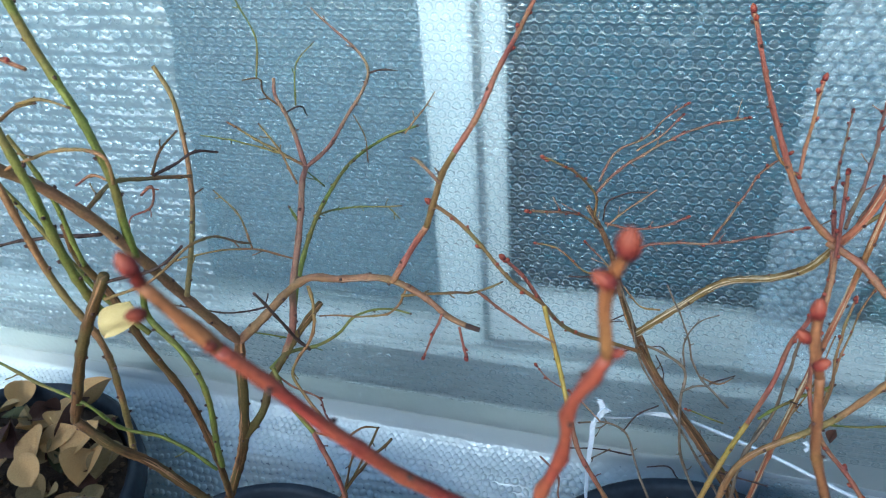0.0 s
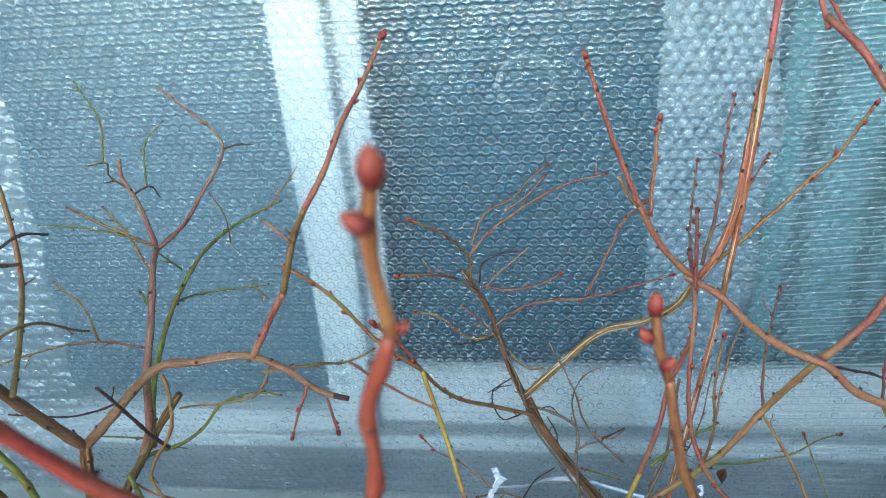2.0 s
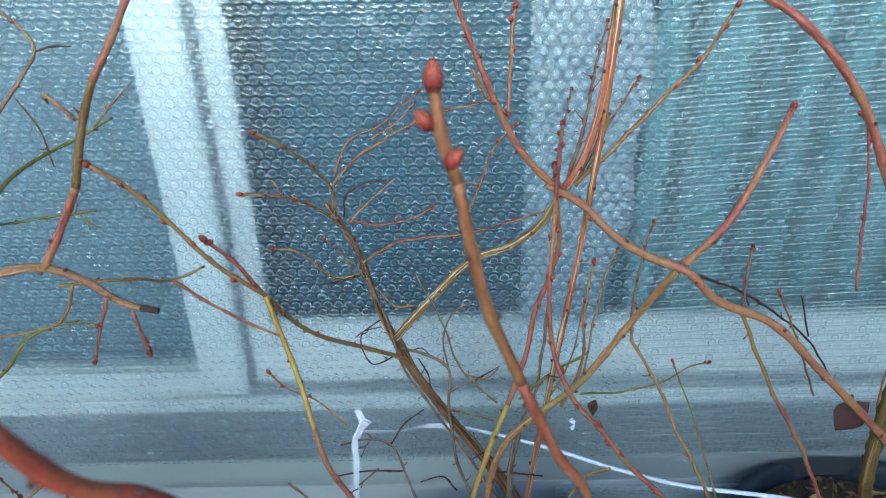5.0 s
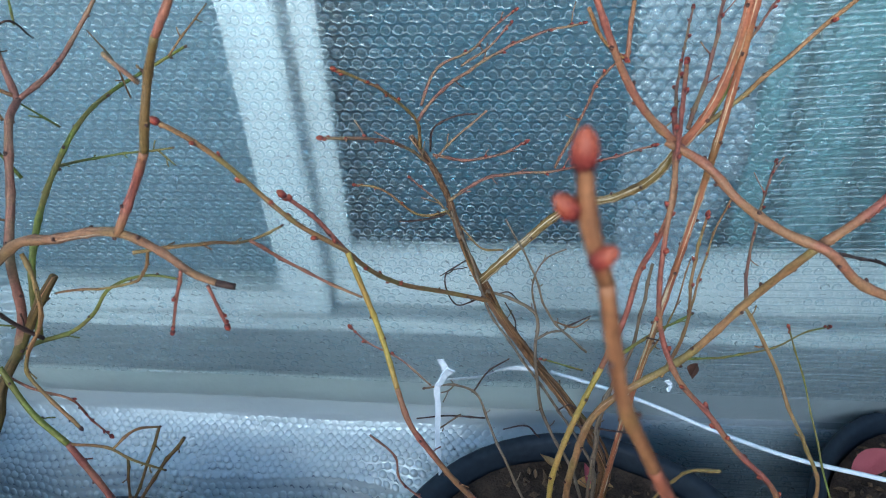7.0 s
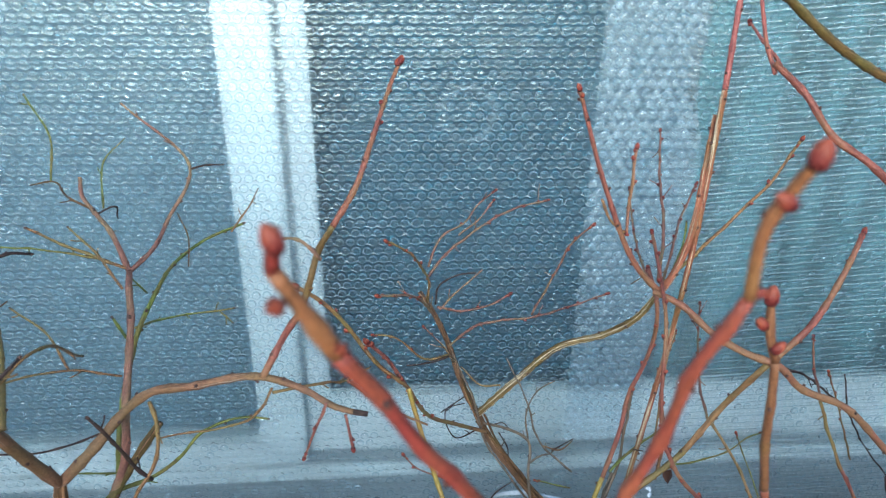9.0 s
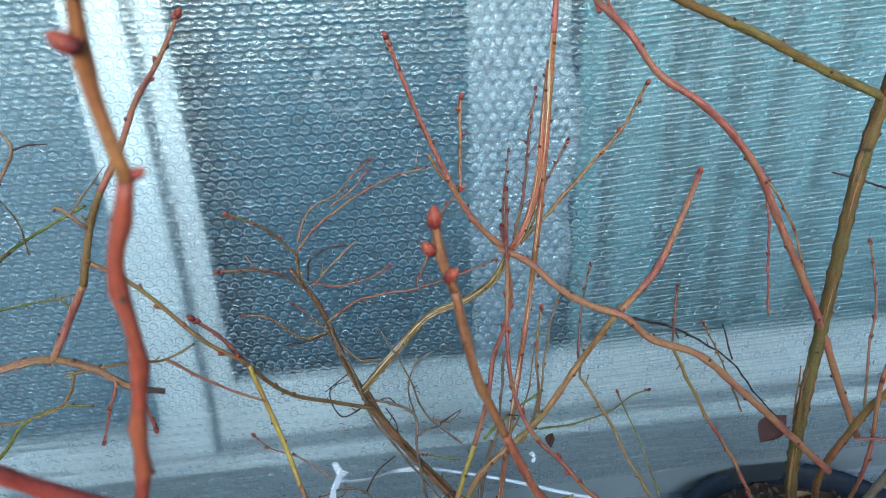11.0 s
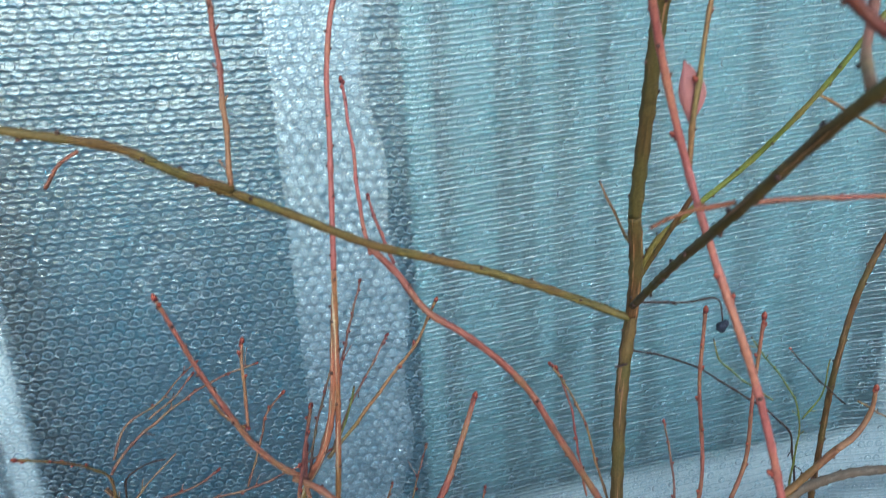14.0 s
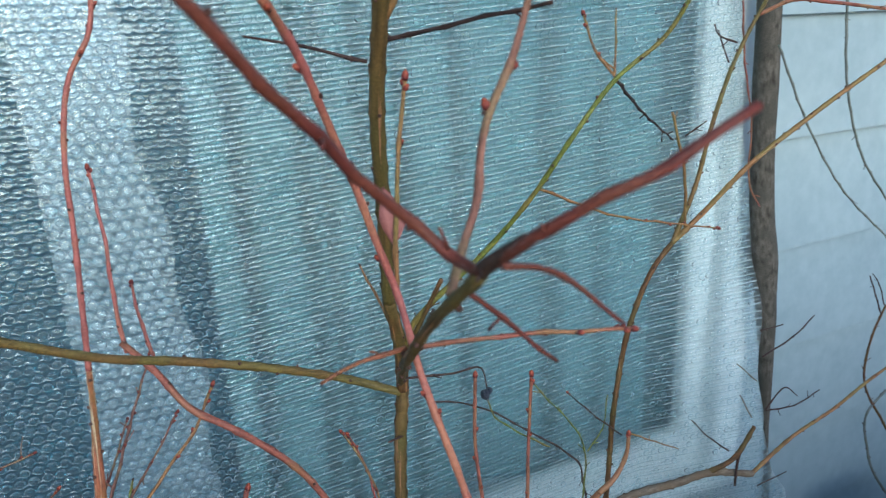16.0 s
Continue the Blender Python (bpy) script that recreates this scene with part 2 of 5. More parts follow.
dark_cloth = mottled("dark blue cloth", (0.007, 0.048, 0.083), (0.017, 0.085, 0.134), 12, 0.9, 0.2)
pot_mat = mottled("black plastic", (0.011, 0.015, 0.021), (0.027, 0.035, 0.046), 20, 0.55, 0.1, spec=0.3)
soil_mat = mottled("dark potting soil", (0.016, 0.010, 0.006), (0.085, 0.052, 0.03), 60, 0.95, 0.9)
chip_mat = mottled("brown bark crumbs", (0.05, 0.028, 0.014), (0.20, 0.12, 0.06), 90, 0.9, 0.6)
ground_mat = mottled("damp concrete ground", (0.10, 0.10, 0.10), (0.2, 0.2, 0.19), 5, 0.85, 0.3)
pole_mat = bark("weathered grey-brown wood", (0.04, 0.032, 0.027), (0.155, 0.135, 0.12), (0.09, 0.08, 0.072), 9.0, 0.85)
leaf_dry = mottled("dry tan leaf", (0.36, 0.19, 0.062), (0.62, 0.38, 0.145), 40, 0.7, 0.3)
leaf_green = mottled("withered green leaf", (0.04, 0.042, 0.014), (0.12, 0.115, 0.04), 40, 0.7, 0.3)
leaf_litter = mottled("olive-brown withered leaf", (0.17, 0.11, 0.04), (0.42, 0.29, 0.125), 40, 0.75, 0.4)
leaf_brown = mottled("dry brown leaf", (0.05, 0.02, 0.013), (0.13, 0.055, 0.032), 40, 0.7, 0.3)
leaf_dark = mottled("dark dead leaf", (0.025, 0.010, 0.009), (0.085, 0.032, 0.024), 40, 0.7, 0.3)
leaf_red = mottled("red leaf", (0.28, 0.04, 0.05), (0.48, 0.12, 0.12), 60, 0.6, 0.2)
leaf_pink = mottled("dull pink leaf", (0.26, 0.085, 0.08), (0.40, 0.17, 0.15), 60, 0.6, 0.2)
leaf_yellow = mottled("yellow leaf", (0.56, 0.42, 0.14), (0.72, 0.58, 0.28), 50, 0.55, 0.2)
tie_mat = mottled("white plastic tie", (0.66, 0.70, 0.74), (0.85, 0.87, 0.9), 60, 0.35, 0.1)
berry_mat = mottled("shrivelled dark berry", (0.01, 0.012, 0.02), (0.04, 0.045, 0.07), 300, 0.6, 0.6)
pane_m, pn, pl, pp = node_mat("window glass")
pp.inputs["Base Color"].default_value = (0.9, 0.95, 0.95, 1)
pp.inputs["Roughness"].default_value, pp.inputs["Transmission Weight"].default_value, pp.inputs["IOR"].default_value = 0.02, 1.0, 1.05


# ---- mesh helpers ----
def mesh_ob(name, verts, faces, material, parent=None, label="", smooth=True, uvs=None):
    me = bpy.data.meshes.new(name)
    me.from_pydata(verts, [], faces)
    if uvs is not None:
        lay = me.uv_layers.new(name="UVMap")
        idx = np.empty(len(me.loops), dtype=np.int32)
        me.loops.foreach_get("vertex_index", idx)
        lay.data.foreach_set("uv", np.asarray(uvs, dtype=np.float32)[idx].ravel())
    me.materials.append(material)
    if smooth:
        me.polygons.foreach_set("use_smooth", [True] * len(me.polygons))
    ob = new(name, me)
    if parent is not None:
        ob.parent = parent
    if label:
        tagged(ob, label)
    return ob


def part(name, bm, material, parent=None, label="", smooth=False):
    me = bpy.data.meshes.new(name)
    bm.to_mesh(me)
    bm.free()
    me.materials.append(material)
    if smooth:
        me.polygons.foreach_set("use_smooth", [True] * len(me.polygons))
    ob = new(name, me)
    if parent is not None:
        ob.parent = parent
    if label:
        tagged(ob, label)
    return ob


def box(lo, hi, bevel=0.0):
    bm = bmesh.new()
    bmesh.ops.create_cube(bm, size=1)
    for v in bm.verts:
        v.co = Vector([lo[i] + (v.co[i] + 0.5) * (hi[i] - lo[i]) for i in range(3)])
    if bevel:
        bmesh.ops.bevel(bm, geom=bm.edges[:], offset=bevel, segments=2, affect="EDGES")
    return bm


def spline(pts, step):
    """Points along a smooth curve through pts, about step apart."""
    p = [Vector(q) for q in pts]
    gaps = [max((p[i + 1] - p[i]).length, 1e-6) for i in range(len(p) - 1)]
    speed = []
    for i in range(len(p)):
        before = (p[i] - p[i - 1]) / gaps[i - 1] if i else None
        after = (p[i + 1] - p[i]) / gaps[i] if i < len(gaps) else None
        if before is None or after is None:
            speed.append(before or after)
        else:
            speed.append((before * gaps[i] + after * gaps[i - 1]) / (gaps[i] + gaps[i - 1]))
    out = []
    for i, gap in enumerate(gaps):
        n = max(2, int(gap / step))
        for k in range(n):
            t = k / n
            a, c = 2 * t ** 3 - 3 * t * t + 1, t ** 3 - 2 * t * t + t
            out.append(p[i] * a + speed[i] * gap * c + p[i + 1] * (1 - a) + speed[i + 1] * gap * (t ** 3 - t * t))
    out.append(p[-1])
    return out


def tube(pts, radii, sides=8):
    """Vertices, faces and UVs of a closed tube with one radius a point."""
    verts, faces, uvs = [], [], []
    up = Vector((0.3, 0.9, 0.2))
    run = 0.0
    for i, c in enumerate(pts):
        d = (pts[min(i + 1, len(pts) - 1)] - pts[max(i - 1, 0)]).normalized()
        s = d.cross(up).normalized()
        w = s.cross(d)
        up = w
        run += (c - pts[i - 1]).length if i else 0
        for k in range(sides):
            a = 2 * math.pi * k / sides
            verts.append(c + (s * math.cos(a) + w * math.sin(a)) * radii[i])
            uvs.append((abs(k / sides * 2 - 1), run))
    for i in range(len(pts) - 1):
        for k in range(sides):
            q = (k + 1) % sides
            faces.append((i * sides + k, i * sides + q, (i + 1) * sides + q, (i + 1) * sides + k))
    faces.append(tuple(range(sides - 1, -1, -1)))
    faces.append(tuple((len(pts) - 1) * sides + k for k in range(sides)))
    return verts, faces, uvs


# ---- bushes ----
def bush(label, base):
    ob = new("blueberry_bush")
    ob.location = base
    ob["soil"] = base
    return tagged(ob, label, "bush", "potted blueberry bushes")


SOIL = 0.285
L = bush("leafless blueberry bush with brown and green stems in a black pot", (-0.15, 0.57, SOIL))
LL = bush("leafless blueberry bush with long green shoots over leaf litter", (-0.52, 0.62, SOIL))
M = bush("leafless blueberry bush with flaking bark, red twigs and a white tie", (0.345, 0.67, SOIL))
D = bush("tall blueberry bush with arching red shoots and olive side branches", (0.74, 0.72, SOIL))
V = bush("leafless bush with grey wood and long upright brown stems", (1.12, 0.70, SOIL))
W = bush("thin bare grey shrub in front of the siding", (1.50, 0.72, SOIL))
N = bush("young blueberry shoots with fat red buds close by", (0.33, 0.39, SOIL))
P = bush("slender pink blueberry shoot with a folded leaf", (0.66, 0.43, SOIL))
rnd = random.Random(7)


def bud_mesh(name, material, n=8, rings=7):
    """A pointed oval bud, 1 long, with overlapping scales, that points along z."""
    verts, faces = [], []
    for i in range(rings + 1):
        t = i / rings
        r = 0.40 * math.sin(math.pi * min(1, 0.2 + 0.8 * t)) ** 0.55 if t < 1 else 0.07
        for k in range(n):
            a = 2 * math.pi * (k + 0.5 * (i % 2)) / n
            q = r * (1 + (0.1 if (k + i) % 2 else -0.05))
            verts.append((q * math.cos(a), q * math.sin(a), t))
    for i in range(rings):
        for k in range(n):
            j = (k + 1) % n
            faces.append((i * n + k, i * n + j, (i + 1) * n + j, (i + 1) * n + k))
    faces.append(tuple(range(n - 1, -1, -1)))
    me = bpy.data.meshes.new(name)
    me.from_pydata(verts, [], faces)
    me.materials.append(material)
    me.polygons.foreach_set("use_smooth", [True] * len(me.polygons))
    return me


BUD, SCAR = bud_mesh("bud", bud_mat), bud_mesh("scar", scar_mat, 6, 3)


def bud(owner, place, way, size, fat=1.0, me=None):
    ob = new("bud" if me is None else "leaf_scar", BUD if me is None else me)
    ob.parent = owner
    off = owner.parent.location if owner.parent else Vector()
    ob.matrix_basis = Matrix.Translation(Vector(place) - off) @ Vector(way).to_track_quat("Z", "Y").to_matrix().to_4x4() @ Matrix.Diagonal((size * fat, size * fat, size, 1))
    return ob


def shoot(plant, code, r0, r1, buds, *pts):
    """One stem or twig through pts, from r0 to r1 millimetres thick, with swollen nodes, scars and stubs. buds: 1 with a bud at its end and beside it, 2 with nodes alone."""
    off = plant.location
    line = spline(pts, 0.0032)
    n = len(line)
    length = sum((line[i + 1] - line[i]).length for i in range(n - 1))
    gap = rnd.uniform(0.013, 0.022)
    radii, run, nodes, nxt, turns = [], 0.0, [], rnd.uniform(0.3, 1) * gap, []
    sign = 1
    for i in range(n):
        run += (line[i] - line[i - 1]).length if i else 0
        t = run / max(length, 1e-6)
        radii.append((r0 + (r1 - r0) * t) / 1000 * 0.92 * (1 + 0.1 * noise.noise(line[i] * 130)))
        if run >= nxt and 1 < i < n - 2:
            nodes.append(i)
            nxt += gap * rnd.uniform(0.7, 1.4)
            sign = -sign
        turns.append(sign)
    for i in nodes:
        swell = 1.3 if r0 < 1.6 else 1.16
        radii[i] *= swell
        radii[i + 1] *= 1 + (swell - 1) * 0.35
        radii[i - 1] *= 1 + (swell - 1) * 0.2
    # a slight zigzag from node to node
    if len(nodes) > 1:
        bend = min(0.00045, r0 * 0.0004) if r0 < 1.8 else 0.0
        stops = [0] + nodes + [n - 1]
        for a in range(len(stops) - 1):
            lo, hi = stops[a], stops[a + 1]
            for i in range(lo, hi):
                u = (i - lo) / (hi - lo)
                s0 = (1 if a % 2 else -1) * (0 if a == 0 else 1)
                s1 = (-1 if a % 2 else 1) * (0 if hi == n - 1 else 1)
                d = (line[min(i + 1, n - 1)] - line[max(i - 1, 0)]).normalized()
                line[i] = line[i] + d.cross(Vector((0.2, 1, 0.1))).normalized() * bend * (s0 + (s1 - s0) * u)
    verts, faces, uvs = tube([p - off for p in line], radii, 10 if r0 > 1.8 else 7)
    side = rnd.uniform(0, 6.28)
    marks = []
    for j, i in enumerate(nodes):
        d = (line[i + 1] - line[i - 1]).normalized()
        s = d.cross(Vector((0, 1, 0.3))).normalized()
        a = side + j * 2.4
        out = s * math.cos(a) + s.cross(d) * math.sin(a)
        marks.append((i, d, out))
        spur = buds == 1 and code == "b" and plant is M
        if (spur and rnd.random() < 0.4) or (buds != 1 and 0.6 < r0 < 2.2 and plant is not N and rnd.random() < 0.34):
            # a short spur, or the stub of a broken side twig
            reach = rnd.uniform(0.006, 0.02) if spur else rnd.uniform(0.003, 0.009)
            way = (out * 0.9 + d * rnd.uniform(0.2, 0.9)).normalized()
            root_ = line[i] - off
            sv, sf, su = tube([root_, root_ + way * reach * 0.6, root_ + way * reach + d * 0.001], [0.00055, 0.00042, 0.0005], 5)
            base = len(verts)
            verts, uvs = verts + sv, uvs + su
            faces = faces + [tuple(q + base for q in f) for f in sf]
    ob = mesh_ob("stem" if r0 >= 1.5 else "twig", verts, faces, BARK[code], plant, uvs=uvs)
    for i, d, out in marks:
        if buds == 1 and i / n > 0.35 and (code != "p" or i % 3 == 0) and r0 < 2.3 and code not in "glwed":
            size = min(0.0034, max(0.0021, r1 * 0.0031)) * rnd.uniform(0.8, 1.15)
            bud(ob, line[i] + out * radii[i] * 0.6, out * 0.8 + d, size, rnd.uniform(0.85, 1.05))
            bud(ob, line[i] + out * radii[i] * 0.7 - d * size * 0.3, out, size * 0.35, 1.8, SCAR)
        elif r0 > 0.75 and rnd.random() < 0.8:
            bud(ob, line[i] + out * radii[i] * 0.7, out + d * 0.9, min(0.0027, r0 * 0.0011), 1.0, SCAR)
    if buds == 1:
        d = (line[-1] - line[-3]).normalized()
        big = min(0.0054, max(0.0036, r1 * 0.0047)) * rnd.uniform(0.9, 1.1)
        bud(ob, line[-1] - d * 0.0008, d, big, 0.85)
        tilt = Vector((rnd.uniform(-1, 1), rnd.uniform(-1, 1), rnd.uniform(-1, 1))).cross(d).normalized()
        bud(ob, line[-1] - d * rnd.uniform(0.002, 0.004), d + tilt * 0.7, big * rnd.uniform(0.6, 0.8), 0.9)
        if rnd.random() < 0.6:
            bud(ob, line[-1] - d * rnd.uniform(0.004, 0.006), d - tilt * 0.7, big * rnd.uniform(0.5, 0.75), 0.9)
    elif buds == 0 and r1 < 1.2 and code in "dgoewl":
        bud(ob, line[-1] - (line[-1] - line[-2]).normalized() * 0.0005, line[-1] - line[-2], r1 * 0.0032, 0.9, SCAR)
    return ob


# ---- the ground, the wall and the window ----
bm = bmesh.new()
bmesh.ops.create_grid(bm, x_segments=40, y_segments=40, size=60)
for v in bm.verts:
    v.co.z = 0.004 * noise.noise(v.co * 0.7) - 0.004
ground = tagged(part("ground", bm, ground_mat), "damp grey concrete ground below the wall", "ground", kind="structure")

# window opening: x -1.25 to 1.22, z 0.36 to 2.0; the wall's face stands at y 0.96
wall = tagged(part("wall_north", box((1.265, 0.975, 0.0), (3.4, 1.12, 2.6)), plinth_mat), "house wall clad in pale horizontal boards", "wall", kind="structure")
wall_low = tagged(part("wall_plinth", box((-3.0, 0.904, 0.0), (1.265, 1.12, 0.318)), plinth_mat), "grey rendered wall below the window", "wall", kind="structure")
tagged(part("wall_top", box((-3.0, 0.96, 2.0), (1.265, 1.12, 2.6)), plinth_mat), "wall above the window", "wall", kind="structure")
tagged(part("wall_west", box((-3.0, 0.96, 0.318), (-1.25, 1.12, 2.0)), plinth_mat), "wall beside the window", "wall", kind="structure")
# the shaded band below the sill, drawn as a darker grey strip
tagged(part("trim", box((-1.25, 0.902, 0.320), (1.265, 1.10, 0.396)), track_mat), "grey strip under the window sill, shade put into its colour", "trim", kind="structure")

# added out of view: blocks low light and darkens reflections low on the film
tagged(part("wall_south", box((-0.95, -0.66, 0.0), (4.0, -0.54, 0.93)), blocker_mat), "unseen low dark wall added to block light from the window's foot", "wall", kind="structure")

window = tagged(new("window_1"), "white aluminium sliding window behind bubble wrap", "window", kind="structure")
part("bottom_track", box((-1.25, 0.9025, 0.3965), (1.265, 1.02, 0.416), 0.003), frame_mat, window)
# a solid bar whose grey stands for the groove's shade
part("track_lip", box((0.058, 0.912, 0.4165), (1.265, 1.0, 0.4215)), track_mat, window, "grey bar coloured for the shade in the track groove")
part("top_track", box((-1.25, 0.90, 1.95), (1.265, 1.02, 1.998), 0.003), frame_mat, window)
part("jamb", box((1.21, 0.90, 0.4165), (1.262, 1.02, 1.949), 0.003), frame_mat, window)
part("jamb", box((-1.249, 0.90, 0.4165), (-1.20, 1.02, 1.949), 0.003), frame_mat, window)


def sash(name, x0, x1, y, left, right, rail):
    ob = new(name)
    ob.parent = window
    part("stile", box((x0, y, 0.4225), (x0 + left, y + 0.026, 1.945), 0.003), frame_mat, ob)
    part("stile", box((x1 - right, y, 0.4225), (x1, y + 0.026, 1.945), 0.003), frame_mat, ob)
    part("rail", box((x0 + left, y + 0.001, 0.4225), (x1 - right, y + 0.025, rail), 0.002), frame_mat, ob)
    part("rail", box((x0 + left, y + 0.001, 1.90), (x1 - right, y + 0.025, 1.945), 0.002), frame_mat, ob)
    pane = part("pane", box((x0 + left, y + 0.011, rail), (x1 - right, y + 0.014, 1.90)), pane_m, ob)
    pane.visible_shadow = False
    return ob


sash("west_sash", -1.198, 0.066, 0.904, 0.045, 0.052, 0.455)
sash("east_sash", 0.03, 1.208, 0.932, 0.066, 0.042, 0.503)
part("meeting_strip", box((0.0665, 0.926, 0.4225), (0.0705, 0.9315, 1.945)), track_mat, window, "grey weather strip between the sashes")

# a faint clear ring on the east pane
verts, faces = [], []
for k in range(40):
    a = 2 * math.pi * k / 40
    for q, y in ((0.031, 0.9425), (0.0300, 0.9408), (0.0275, 0.9406), (0.0250, 0.9408), (0.0240, 0.9425)):
        verts.append((0.255 + q * math.cos(a), y, 0.8425 + q * math.sin(a)))
    faces += [(5 * k + i, 5 * k + i + 1, 5 * ((k + 1) % 40) + i + 1, 5 * ((k + 1) % 40) + i) for i in range(4)]
tagged(mesh_ob("suction_ring", verts, faces, film("cloudy soft plastic", 0.12, 0.3, (0.9, 0.95, 0.97), 60, 0.0, 1.5)), "faint clear ring on the dark pane", "suction cup")

# the room behind the glass, its dimness put into near-black wall colours
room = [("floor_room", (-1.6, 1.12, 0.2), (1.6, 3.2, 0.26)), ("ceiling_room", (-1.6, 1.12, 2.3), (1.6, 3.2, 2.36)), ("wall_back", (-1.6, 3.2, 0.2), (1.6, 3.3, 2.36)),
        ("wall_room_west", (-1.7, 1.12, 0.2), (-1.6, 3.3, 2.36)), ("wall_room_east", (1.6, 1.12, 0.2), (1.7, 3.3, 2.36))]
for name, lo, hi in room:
    tagged(part(name, box(lo, hi), room_mat), "plain surface of the room inside, dimness put into its colour", "wall", kind="structure")


def curtain(x0, x1, y, depth, folds, material, label, pleats=()):
    """A hanging cloth with uneven folds, closed at its hem. pleats: where it is tucked deeply, and how wide each tuck is."""
    cols, rows = int((x1 - x0) / 0.003), 14
    verts, faces = [], []
    for side in (0, 0.002):
        for j in range(rows + 1):
            z = 0.3 + 1.6 * j / rows
            for i in range(cols + 1):
                x = x0 + (x1 - x0) * i / cols
                ph = folds * (x + 0.02 * noise.noise(Vector((x * 4, z * 0.6, folds))))
                d = depth * (0.5 * math.sin(ph) + 0.4 * math.sin(ph * 0.43 + 1.3)) * (0.7 + 0.3 * noise.noise(Vector((x * 2, z, 3))))
                d *= min(1.0, 0.2 + (x - x0) / 0.1)
                for at, wide in pleats:
                    d += 0.07 * math.exp(-((x - at - 0.006 * noise.noise(Vector((at * 9, z * 1.5, 1)))) / wide) ** 2)
                verts.append((x, y + d + side, z))
    w = cols + 1
    half = w * (rows + 1)
    for j in range(rows):
        for i in range(cols):
            a = j * w + i
            faces.append((a, a + 1, a + w + 1, a + w))
            faces.append((half + a, half + a + w, half + a + w + 1, half + a + 1))
    return tagged(mesh_ob("curtain", verts, faces, material), label, "curtain")


tucks = [(0.556, 0.008), (0.632, 0.007), (0.655, 0.006), (0.704, 0.010), (0.752, 0.007), (0.83, 0.006), (0.96, 0.011), (1.055, 0.007), (1.16, 0.012)]
curtain(0.513, 1.5, 1.0, 0.022, 55, curtain_mat, "pale teal curtain hanging in soft folds behind the glass", tucks)
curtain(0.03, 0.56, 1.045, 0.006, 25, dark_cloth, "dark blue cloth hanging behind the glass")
curtain(-1.18, 0.02, 1.02, 0.008, 30, blind_mat, "grey-blue cloth blind hanging behind the glass")

# siding: lapped boards
COURSE, FIRST = 0.186, 0.558
for k in range(-3, 8):
    z0 = FIRST + COURSE * k
    if z0 < 0.0:
        continue
    bm = bmesh.new()
    prof = [(0.9675, z0), (0.9540, z0 + 0.002), (0.9540, z0 + 0.006), (0.9690, z0 + COURSE + 0.006), (0.9745, z0 + COURSE + 0.006), (0.9745, z0)]
    rows_ = [[bm.verts.new((x, y, z)) for y, z in prof] for x in (1.267, 3.39)]
    for i in range(6):
        j = (i + 1) % 6
        bm.faces.new((rows_[0][i], rows_[1][i], rows_[1][j], rows_[0][j]))
    bm.faces.new(rows_[0])
    bm.faces.new(rows_[1][::-1])
    bmesh.ops.recalc_face_normals(bm, faces=bm.faces[:])
    part("siding_board", bm, board_mat, wall)

# ---- bubble wrap ----
PITCH, ROW = 0.0113, 0.0100


def wave(x, z, seed, amp):
    return amp * (noise.noise(Vector((x * 2.3, z * 1.1, seed))) + 0.4 * noise.noise(Vector((x * 7, z * 4, seed + 5))))


BUBBLE = [(0.0051, 0.0), (0.0047, 0.42), (0.0038, 0.8), (0.0020, 0.97)]


def bubble_shape(n=9):
    """A low round bubble, 1 high, on the xy plane."""
    v = [(r * math.cos(2 * math.pi * k / n), r * math.sin(2 * math.pi * k / n), h) for r, h in BUBBLE for k in range(n)] + [(0, 0, 1.01)]
    f = [(q * n + k, q * n + (k + 1) % n, (q + 1) * n + (k + 1) % n, (q + 1) * n + k) for q in range(3) for k in range(n)]
    return v, f + [(3 * n + k, 3 * n + (k + 1) % n, 4 * n) for k in range(n)]


